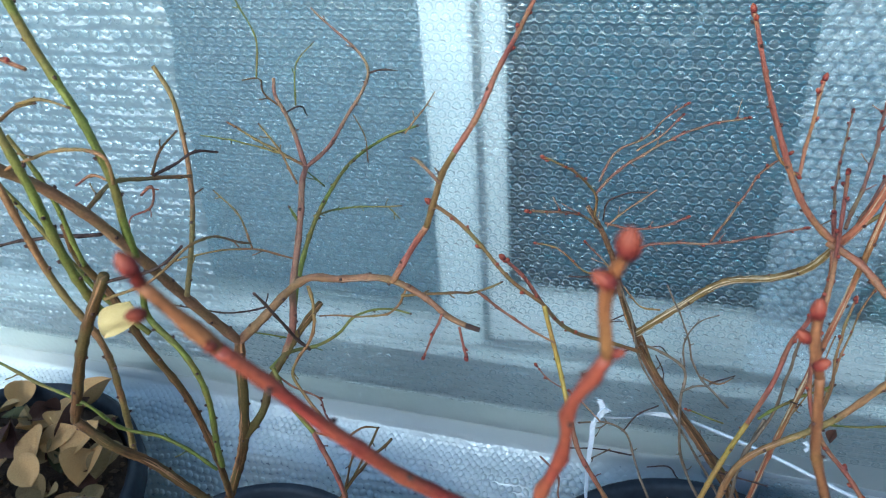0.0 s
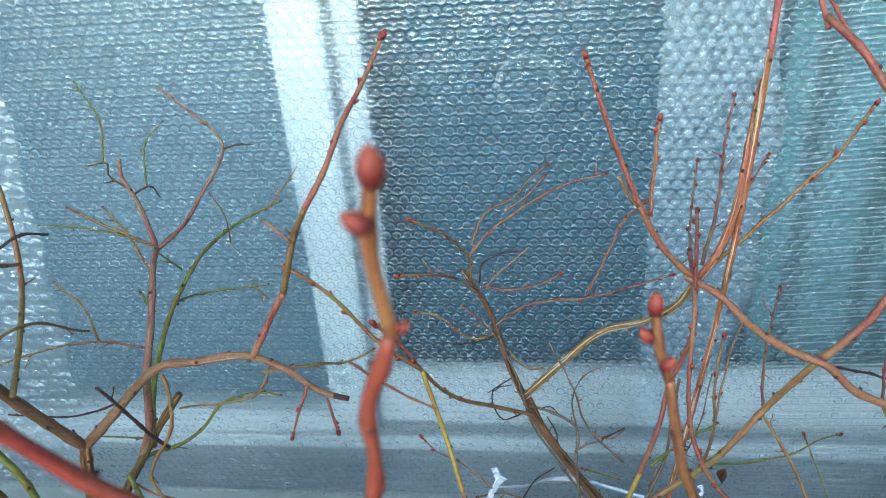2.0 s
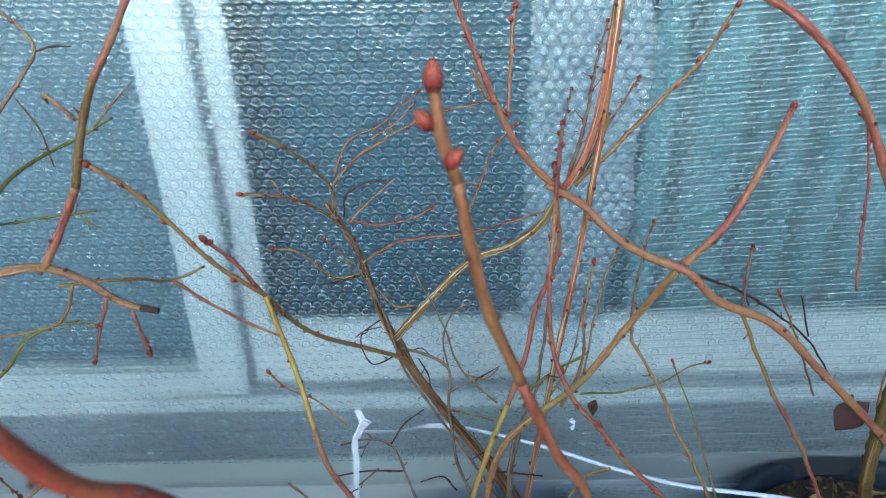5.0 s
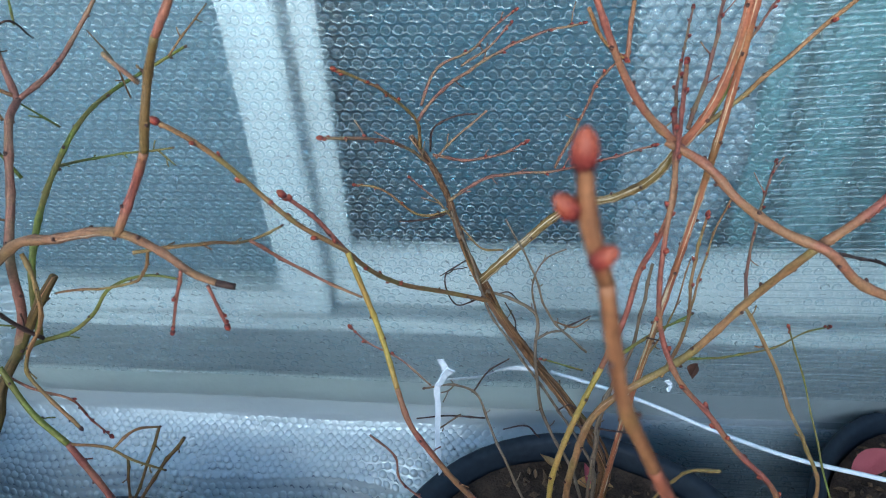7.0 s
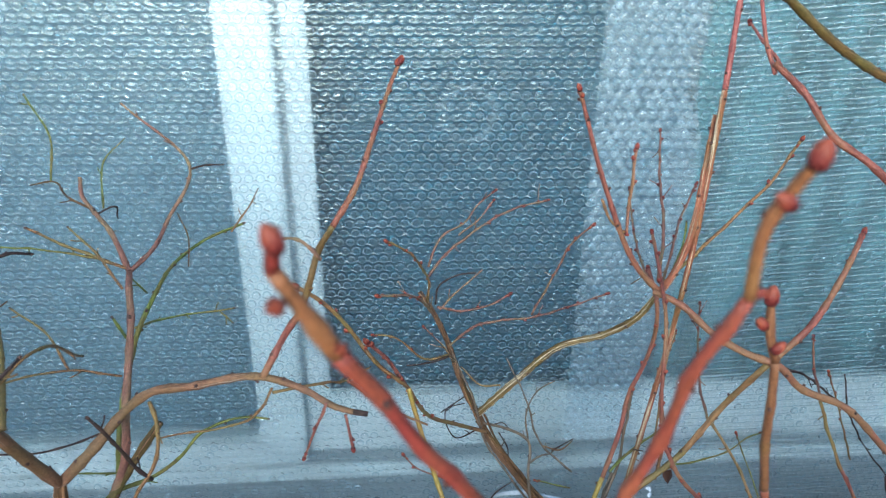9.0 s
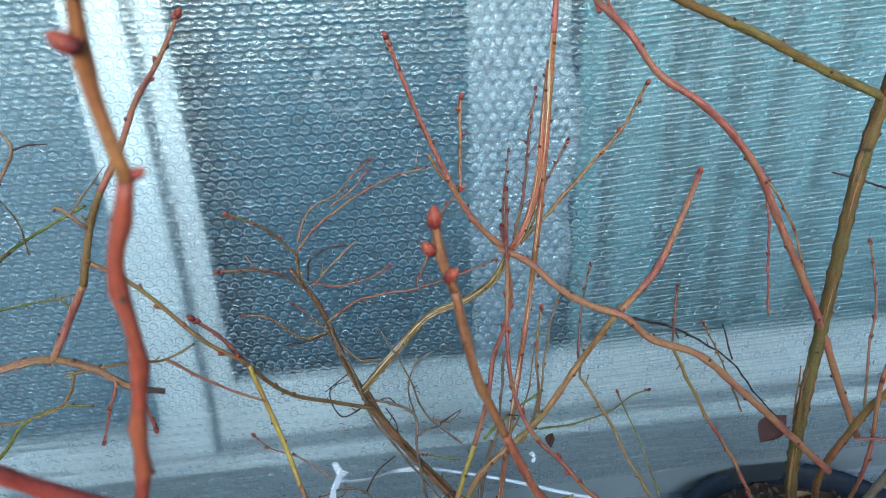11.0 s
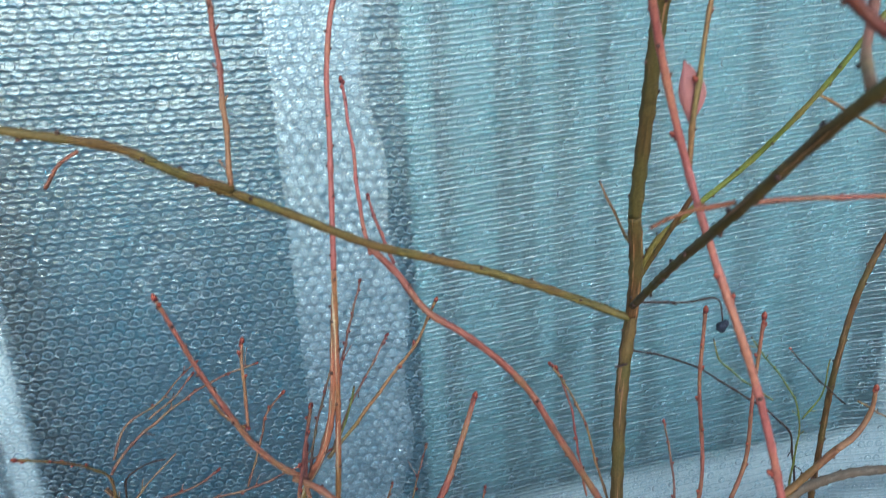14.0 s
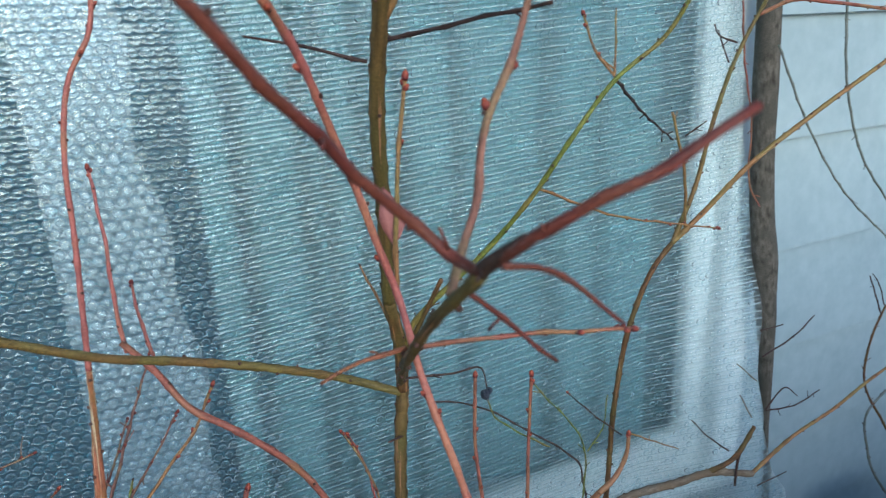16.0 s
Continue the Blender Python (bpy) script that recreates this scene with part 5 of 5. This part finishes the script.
shoot(D, "d", 1, 0.7, 0, (0.583, 0.61, 0.85), (0.568, 0.6, 0.855))
shoot(D, "r", 2.8, 2.3, 2, (0.619, 0.6, 0.628), (0.596, 0.602, 0.675), (0.574, 0.605, 0.724), (0.528, 0.609, 0.81), (0.511, 0.612, 0.842), (0.469, 0.62, 0.887), (0.45, 0.63, 0.9), (0.433, 0.645, 0.925), (0.418, 0.66, 0.941))
shoot(D, "p", 1.7, 1.1, 1, (0.42, 0.66, 0.934), (0.418, 0.68, 0.958), (0.419, 0.7, 0.994), (0.417, 0.717, 1.042))
shoot(D, "p", 1.4, 1, 1, (0.435, 0.66, 0.926), (0.431, 0.69, 0.943), (0.43, 0.724, 0.958))
shoot(D, "o", 1.1, 0.9, 1, (0.575, 0.605, 0.719), (0.575, 0.63, 0.746), (0.572, 0.67, 0.791), (0.562, 0.695, 0.812))
shoot(D, "r", 2.9, 2.4, 2, (0.595, 0.59, 0.606), (0.513, 0.59, 0.69), (0.476, 0.59, 0.725), (0.443, 0.592, 0.74), (0.423, 0.592, 0.759), (0.406, 0.6, 0.763), (0.388, 0.615, 0.77), (0.37, 0.63, 0.784), (0.353, 0.64, 0.79))
shoot(D, "r", 2.4, 1.2, 1, (0.362, 0.642, 0.785), (0.343, 0.64, 0.804), (0.31, 0.638, 0.868), (0.288, 0.638, 0.929))
shoot(D, "r", 1.2, 1, 1, (0.329, 0.64, 0.832), (0.33, 0.645, 0.853), (0.33, 0.645, 0.871), (0.332, 0.65, 0.889))
shoot(D, "o", 1, 0.8, 1, (0.309, 0.638, 0.859), (0.318, 0.64, 0.842), (0.328, 0.64, 0.834))
shoot(D, "r", 1, 0.8, 1, (0.461, 0.595, 0.731), (0.478, 0.63, 0.728), (0.493, 0.66, 0.736))
shoot(D, "o", 1.2, 1.3, 0, (0.462, 0.595, 0.727), (0.481, 0.6, 0.691), (0.498, 0.6, 0.659))
shoot(D, "r", 1.4, 1.5, 0, (0.498, 0.6, 0.659), (0.52, 0.6, 0.624), (0.548, 0.6, 0.569), (0.663, 0.657, 0.407), (0.734, 0.693, 0.275))
shoot(D, "c", 3.6, 2.6, 0, (0.72, 0.735, 0.275), (0.678, 0.684, 0.433), (0.61, 0.6, 0.627), (0.624, 0.59, 0.674), (0.647, 0.58, 0.699), (0.68, 0.57, 0.744), (0.715, 0.56, 0.786))
shoot(D, "b", 1.1, 0.9, 1, (0.622, 0.6, 0.641), (0.637, 0.63, 0.683), (0.651, 0.65, 0.709), (0.658, 0.68, 0.749))
shoot(D, "r", 2, 1.4, 1, (0.713, 0.73, 0.275), (0.677, 0.674, 0.434), (0.619, 0.585, 0.628), (0.619, 0.59, 0.704), (0.633, 0.595, 0.731), (0.637, 0.607, 0.838), (0.641, 0.611, 0.879))
shoot(D, "r", 1.9, 1.3, 1, (0.649, 0.59, 0.67), (0.662, 0.6, 0.714), (0.679, 0.604, 0.756), (0.685, 0.61, 0.80), (0.689, 0.611, 0.867))
shoot(D, "d", 1, 0.7, 0, (0.425, 0.595, 0.756), (0.48, 0.64, 0.715), (0.529, 0.68, 0.671), (0.57, 0.7, 0.634), (0.617, 0.72, 0.574), (0.676, 0.73, 0.508))
shoot(D, "d", 0.8, 0.6, 0, (0.572, 0.7, 0.635), (0.552, 0.69, 0.678))
shoot(D, "o", 0.9, 0.7, 1, (0.59, 0.7, 0.576), (0.555, 0.69, 0.644), (0.529, 0.68, 0.689))
shoot(D, "o", 0.8, 0.5, 0, (0.58, 0.62, 0.632), (0.584, 0.63, 0.674))
shoot(D, "g", 1.1, 0.7, 1, (0.639, 0.58, 0.648), (0.666, 0.57, 0.655), (0.693, 0.56, 0.652))
shoot(D, "g", 0.8, 0.6, 0, (0.712, 0.62, 0.792), (0.676, 0.62, 0.821), (0.662, 0.62, 0.835), (0.656, 0.62, 0.851))
shoot(D, "r", 1.2, 1, 0, (0.604, 0.585, 0.64), (0.64, 0.575, 0.642), (0.685, 0.565, 0.639))
shoot(D, "o", 1.2, 1, 0, (0.622, 0.58, 0.666), (0.652, 0.575, 0.629), (0.67, 0.57, 0.588), (0.69, 0.565, 0.542))
shoot(D, "p", 1.1, 0.9, 1, (0.598, 0.7, 0.676), (0.589, 0.7, 0.725), (0.582, 0.7, 0.768), (0.567, 0.695, 0.808))

shoot(V, "e", 5, 4.2, 0, (1.136, 0.697, 0.275), (0.998, 0.679, 0.455), (0.776, 0.65, 0.675), (0.832, 0.66, 0.672), (0.91, 0.67, 0.655), (0.961, 0.68, 0.642), (1.047, 0.69, 0.605))
shoot(V, "e", 4.6, 4, 0, (1.111, 0.691, 0.275), (0.956, 0.679, 0.371), (0.704, 0.66, 0.489), (0.737, 0.66, 0.551), (0.773, 0.66, 0.606))
shoot(V, "w", 3.6, 2.6, 0, (1.105, 0.699, 0.275), (1.003, 0.7, 0.428), (0.839, 0.7, 0.615), (0.841, 0.7, 0.664), (0.843, 0.695, 0.765), (0.856, 0.69, 0.849), (0.881, 0.69, 0.896), (0.901, 0.69, 0.915))
shoot(V, "o", 2.7, 2, 0, (0.901, 0.69, 0.915), (0.925, 0.68, 0.941), (0.963, 0.66, 0.989), (1.014, 0.645, 1.027), (1.139, 0.62, 1.101))
shoot(V, "l", 2.4, 1.7, 0, (0.901, 0.69, 0.915), (0.926, 0.69, 0.967), (0.942, 0.69, 1.024), (0.964, 0.69, 1.079), (0.992, 0.69, 1.123), (1.01, 0.69, 1.147))
shoot(V, "o", 1.6, 1.3, 0, (0.911, 0.685, 0.931), (0.885, 0.665, 0.992), (0.858, 0.655, 1.045))
shoot(V, "d", 0.9, 0.6, 0, (0.883, 0.664, 1.022), (0.902, 0.66, 1.033))
shoot(V, "d", 1, 0.7, 0, (0.966, 0.69, 1.096), (0.951, 0.7, 1.105), (0.947, 0.7, 1.112))
shoot(V, "d", 0.9, 0.6, 0, (0.957, 0.69, 1.079), (0.957, 0.7, 1.097), (0.952, 0.7, 1.107))
shoot(V, "r", 1, 0.8, 0, (0.98, 0.7, 1.133), (0.988, 0.7, 1.083), (1.006, 0.7, 1.017), (1.012, 0.7, 0.953), (1.029, 0.7, 0.93))
shoot(V, "r", 2, 1.6, 0, (0.992, 0.69, 1.12), (1.019, 0.68, 1.131), (1.061, 0.67, 1.128), (1.129, 0.66, 1.12))
shoot(V, "w", 3.2, 2.6, 0, (0.961, 0.68, 0.642), (1.004, 0.68, 0.648), (1.031, 0.68, 0.679))
shoot(V, "d", 2, 1.4, 0, (1.031, 0.68, 0.679), (1.012, 0.68, 0.652), (1.008, 0.68, 0.609))
shoot(V, "d", 1, 0.7, 0, (1.024, 0.68, 0.798), (1.072, 0.69, 0.79))
shoot(V, "d", 1.1, 0.7, 0, (1.032, 0.68, 0.765), (1.098, 0.69, 0.773), (1.138, 0.7, 0.782))
shoot(V, "d", 1, 0.7, 0, (1.046, 0.68, 0.696), (1.075, 0.68, 0.716), (1.097, 0.68, 0.699))
shoot(V, "d", 1, 0.7, 0, (1.047, 0.68, 0.694), (1.113, 0.69, 0.678), (1.166, 0.7, 0.677))
shoot(V, "d", 1, 0.7, 0, (0.993, 0.68, 0.66), (0.956, 0.68, 0.692), (0.934, 0.68, 0.716))
shoot(V, "e", 0.8, 0.6, 0, (1.027, 0.68, 0.737), (0.994, 0.68, 0.766))
shoot(V, "e", 0.8, 0.6, 0, (1.025, 0.68, 0.692), (1.003, 0.68, 0.726))
shoot(V, "o", 2.6, 1.8, 0, (1.047, 0.69, 0.605), (1.11, 0.69, 0.633), (1.189, 0.69, 0.652), (1.239, 0.69, 0.67), (1.314, 0.69, 0.69))
shoot(V, "d", 0.9, 0.6, 0, (1.059, 0.69, 0.584), (1.108, 0.69, 0.586))
shoot(V, "r", 2.5, 1.5, 1, (0.715, 0.56, 0.786), (0.728, 0.56, 0.793), (0.74, 0.56, 0.813), (0.741, 0.56, 0.827))
shoot(V, "d", 0.9, 1.1, 0, (0.667, 0.752, 0.781), (0.704, 0.75, 0.769), (0.723, 0.73, 0.764), (0.747, 0.71, 0.748), (0.781, 0.695, 0.722), (0.8, 0.693, 0.699), (0.803, 0.692, 0.68), (0.811, 0.689, 0.63))
shoot(V, "o", 0.9, 0.6, 0, (0.814, 0.64, 0.761), (0.896, 0.66, 0.706))
shoot(V, "d", 0.9, 0.6, 1, (0.822, 0.66, 0.746), (0.788, 0.66, 0.778), (0.759, 0.66, 0.809))
shoot(V, "g", 1, 0.7, 0, (0.791, 0.68, 0.617), (0.793, 0.68, 0.667), (0.795, 0.68, 0.725), (0.737, 0.68, 0.814))
shoot(V, "g", 0.8, 0.6, 0, (0.798, 0.68, 0.724), (0.815, 0.68, 0.744), (0.82, 0.68, 0.779))

shoot(W, "h", 1.6, 1.4, 0, (1.182, 0.74, 1.143), (1.203, 0.74, 1.039), (1.239, 0.74, 0.964), (1.325, 0.74, 0.874))
shoot(W, "h", 1.4, 1.2, 0, (1.108, 0.76, 1.087), (1.17, 0.76, 0.995), (1.235, 0.76, 0.92), (1.371, 0.76, 0.815))
shoot(W, "h", 2.4, 1.8, 0, (1.488, 0.736, 0.275), (1.519, 0.753, 0.268), (1.569, 0.78, 0.26), (1.427, 0.78, 0.456), (1.41, 0.78, 0.531), (1.448, 0.78, 0.559))
shoot(W, "w", 2, 1.6, 0, (1.466, 0.78, 0.484), (1.385, 0.78, 0.615), (1.393, 0.78, 0.668), (1.413, 0.78, 0.708))
shoot(W, "d", 1.2, 0.9, 0, (1.407, 0.78, 0.692), (1.366, 0.78, 0.761))
shoot(W, "d", 1, 0.7, 0, (1.409, 0.78, 0.709), (1.387, 0.78, 0.748), (1.371, 0.78, 0.764))

shoot(P, "p", 2.1, 1.7, 1, (0.66, 0.43, 0.28), (0.655, 0.428, 0.6), (0.58, 0.43, 0.788), (0.54, 0.442, 0.942), (0.534, 0.458, 0.977), (0.533, 0.478, 1.009), (0.526, 0.48, 1.033), (0.518, 0.48, 1.06), (0.507, 0.472, 1.086), (0.494, 0.46, 1.114), (0.476, 0.44, 1.138), (0.462, 0.425, 1.163))
shoot(P, "o", 1.3, 1, 1, (0.534, 0.48, 1.012), (0.535, 0.48, 1.041), (0.543, 0.48, 1.101))

shoot(N, "n", 1.3, 1.4, 0, (0.158, 0.314, 0.978), (0.157, 0.316, 0.971))
shoot(N, "x", 1.4, 1.7, 2, (0.157, 0.316, 0.971), (0.165, 0.32, 0.954))
shoot(N, "n", 1.7, 1.86, 2, (0.165, 0.32, 0.954), (0.194, 0.336, 0.903), (0.216, 0.348, 0.875))
shoot(N, "n", 2.14, 2.7, 2, (0.216, 0.348, 0.875), (0.221, 0.355, 0.855), (0.23, 0.365, 0.84), (0.241, 0.375, 0.813), (0.252, 0.38, 0.804), (0.269, 0.385, 0.786), (0.292, 0.386, 0.505), (0.306, 0.386, 0.275))
shoot(N, "x", 1.13, 1.36, 2, (0.238, 0.321, 0.986), (0.235, 0.327, 0.971), (0.236, 0.329, 0.957))
shoot(N, "n", 1.36, 1.62, 2, (0.236, 0.329, 0.957), (0.231, 0.331, 0.944), (0.229, 0.335, 0.927), (0.223, 0.34, 0.899), (0.216, 0.348, 0.875))
shoot(N, "c", 1.39, 1.62, 0, (0.288, 0.404, 0.916), (0.29, 0.403, 0.902), (0.293, 0.402, 0.893))
shoot(N, "c", 1.62, 1.84, 2, (0.293, 0.402, 0.893), (0.296, 0.404, 0.875), (0.311, 0.417, 0.826))
shoot(N, "z", 1.84, 2.08, 2, (0.311, 0.417, 0.826), (0.324, 0.425, 0.792), (0.338, 0.43, 0.76), (0.322, 0.418, 0.735), (0.315, 0.4, 0.6), (0.33, 0.4, 0.28))

# ---- buds of the near shoots ----
near = [o for o in N.children]
bud(near[0], (0.1584, 0.3143, 0.9745), (-0.35, -0.1, 1), 0.0049, 0.85)
bud(near[1], (0.1580, 0.3135, 0.9665), (-0.2, -0.9, 0.5), 0.0040, 0.85)
bud(near[2], (0.1660, 0.3185, 0.9560), (-0.1, -0.9, 0.6), 0.0032, 0.85)
bud(near[4], (0.2375, 0.3215, 0.9830), (0.1, -0.1, 1), 0.0053, 0.85)
bud(near[4], (0.2364, 0.3230, 0.9765), (-0.9, -0.1, 0.6), 0.0042, 0.85)
bud(near[5], (0.2366, 0.3290, 0.9575), (1, 0, 0.5), 0.0026, 0.94)
bud(near[6], (0.2882, 0.4040, 0.9125), (0, 0, 1), 0.0067, 0.81)
bud(near[6], (0.2876, 0.4030, 0.9050), (-0.8, -0.2, 1), 0.0053, 0.85)
bud(near[6], (0.2908, 0.4015, 0.8970), (0.7, -0.3, 1), 0.0053, 0.85)

# ---- fallen and hanging leaves ----
lr = random.Random(21)
for i in range(112):
    a, q = lr.uniform(0, 6.28), 0.185 * math.sqrt(lr.random())
    mat = lr.choice([leaf_brown, leaf_brown, leaf_green, leaf_litter, leaf_dry, leaf_litter, leaf_litter]) if i < 96 else lr.choice([leaf_dry, leaf_dry, leaf_litter, leaf_brown, leaf_brown])
    leaf((-0.56 + q * math.cos(a), 0.60 + q * math.sin(a), 0.288 + 0.012 * lr.random() + 0.00042 * i * (1 - (q / 0.2) ** 2)), (lr.uniform(-1, 1), lr.uniform(-1, 1), lr.uniform(-0.1, 0.35)), lr.uniform(0.028, 0.055) if i < 96 else lr.uniform(0.05, 0.075),
         mat, "dry fallen leaf lying in a pot", lr.uniform(-50, 50), lr.uniform(0.5, 1.6), wide=lr.uniform(0.36, 0.46))
for px, py, ax, ay, size, turn in ((-0.462, 0.682, 0.5, 0.9, 0.062, 10), (-0.488, 0.648, -0.3, 1.0, 0.066, -18), (-0.505, 0.69, 0.9, 0.5, 0.058, 25), (-0.458, 0.628, -0.8, 0.6, 0.06, -8), (-0.535, 0.66, 0.3, -0.9, 0.055, 15), (-0.53, 0.745, 0.7, -0.6, 0.05, -25)):
    leaf((px, py, 0.325 + 0.012 * lr.random()), (ax, ay, lr.uniform(0.05, 0.35)), size, leaf_dry, "large dry tan leaf on top of the litter", turn, 0.6, wide=0.36)
for cx, cy, r, count in ((-0.13, 0.56, 0.14, 9), (0.345, 0.66, 0.15, 44), (0.76, 0.735, 0.145, 14), (1.60, 0.655, 0.12, 7)):
    for i in range(count):
        a, q = lr.uniform(0, 6.28), r * math.sqrt(lr.random())
        mat = lr.choice([leaf_dry, leaf_brown, leaf_brown, leaf_dry])
        leaf((cx + q * math.cos(a), cy + q * math.sin(a), 0.288 + 0.006 * lr.random()), (lr.uniform(-1, 1), lr.uniform(-1, 1), lr.uniform(-0.1, 0.3)), lr.uniform(0.014, 0.04),
             mat, "small dry leaf scrap lying on potting soil", lr.uniform(-50, 50), lr.uniform(0.3, 1.2))

leaf((-0.0060, 0.4620, 0.8290), (-0.0240, -0.004, -0.0270), 0.034, leaf_yellow, "pale yellow oval leaf hanging from a bare shoot", 72, 0.12, LL)
leaf((0.532, 0.482, 1.030), (-0.2, 0.1, 1), 0.026, leaf_pink, "small pink folded leaf", 40, 1.8, P, wide=0.24)
leaf((0.566, 0.604, 0.648), (-0.55, -0.2, -1), 0.028, leaf_dark, "curled dark brown dead leaf", 85, 3.0, D, wide=0.24)
leaf((0.405, 0.668, 0.588), (0.15, 0.0, 1), 0.016, leaf_brown, "curled brown dead leaf", 10, 1.6, M)
leaf((0.361, 0.775, 0.292), (-0.2, 0.5, 0.9), 0.032, leaf_red, "fallen red leaf lying on potting soil", 40, 0.5)
leaf((0.642, 0.812, 0.300), (0.9, 0.2, 0.5), 0.05, leaf_red, "fallen red leaf at the rim of a pot", 20, 0.4)
leaf((0.70, 0.79, 0.295), (0.9, 0.2, 0.1), 0.05, leaf_dry, "pale dry leaf on potting soil", -10, 0.5)


# ---- the shrivelled berry ----
berry_ob = tagged(new("berry"), "shrivelled dark blueberry hanging on a dead stalk")
berry_ob.parent = D
for k, (dx, dz, r) in enumerate(((0, 0, 0.0031), (0.003, 0.002, 0.0023))):
    bm = bmesh.new()
    bmesh.ops.create_icosphere(bm, subdivisions=3, radius=r)
    for v in bm.verts:
        v.co *= 1 + 0.22 * noise.noise(v.co * 500 + Vector((k, 0, 0)))
        v.co.z *= 1.2
    ob = part("berry_skin", bm, berry_mat, berry_ob, smooth=True)
    ob.location = Vector((0.634 + dx, 0.584, 0.880 + dz)) - Vector(D.location)


# ---- the white plastic tie and its cord ----
def ribbon(name, pts, wide, thick, turn, parent):
    """A flat band along pts, wide across and thick through, that turns on its way."""
    line = spline(pts, 0.004)
    verts, faces = [], []
    for i, c in enumerate(line):
        d = (line[min(i + 1, len(line) - 1)] - line[max(i - 1, 0)]).normalized()
        s = d.cross(Vector((0, 1, 0.2))).normalized()
        w = s.cross(d)
        a = turn * i / len(line)
        s, w = s * math.cos(a) + w * math.sin(a), w * math.cos(a) - s * math.sin(a)
        ww = wide * (1 + 0.25 * noise.noise(c * 120))
        verts += [c + s * ww + w * thick, c - s * ww + w * thick, c - s * ww - w * thick, c + s * ww - w * thick]
    for i in range(len(line) - 1):
        for k in range(4):
            q = (k + 1) % 4
            faces.append((i * 4 + k, i * 4 + q, i * 4 + 4 + q, i * 4 + 4 + k))
    faces += [(3, 2, 1, 0), tuple(len(line) * 4 - 4 + k for k in range(4))]
    return mesh_ob(name, verts, faces, tie_mat, parent, smooth=False)


tie = tagged(new("plastic_tie"), "white plastic tape and cord tied round the bush", "plant tie")
ribbon("tape", [(0.226, 0.666, 0.600), (0.229, 0.667, 0.584), (0.2225, 0.667, 0.572), (0.2215, 0.666, 0.55), (0.220, 0.66, 0.515), (0.221, 0.655, 0.48)], 0.0024, 0.0003, 1.2, tie)
ribbon("tape", [(0.233, 0.666, 0.590), (0.228, 0.667, 0.583), (0.224, 0.664, 0.575)], 0.003, 0.0006, 0.8, tie)
ribbon("tape", [(0.2285, 0.668, 0.577), (0.252, 0.70, 0.547), (0.279, 0.74, 0.516), (0.300, 0.742, 0.514)], 0.0022, 0.0003, 0.4, tie)
cord = [(0.31, 0.741, 0.512), (0.359, 0.725, 0.51), (0.386, 0.712, 0.511), (0.434, 0.675, 0.523), (0.473, 0.64, 0.542), (0.518, 0.61, 0.563), (0.549, 0.59, 0.575)]
v_, f_, u_ = tube(spline(cord, 0.01), [0.0016] * len(spline(cord, 0.01)), 8)
mesh_ob("cord", v_, f_, tie_mat, tie, "taut white cord")
ribbon("tape", [(0.386, 0.667, 0.586), (0.3885, 0.668, 0.583), (0.390, 0.667, 0.580), (0.3875, 0.666, 0.577)], 0.0016, 0.0004, 2.5, tie)
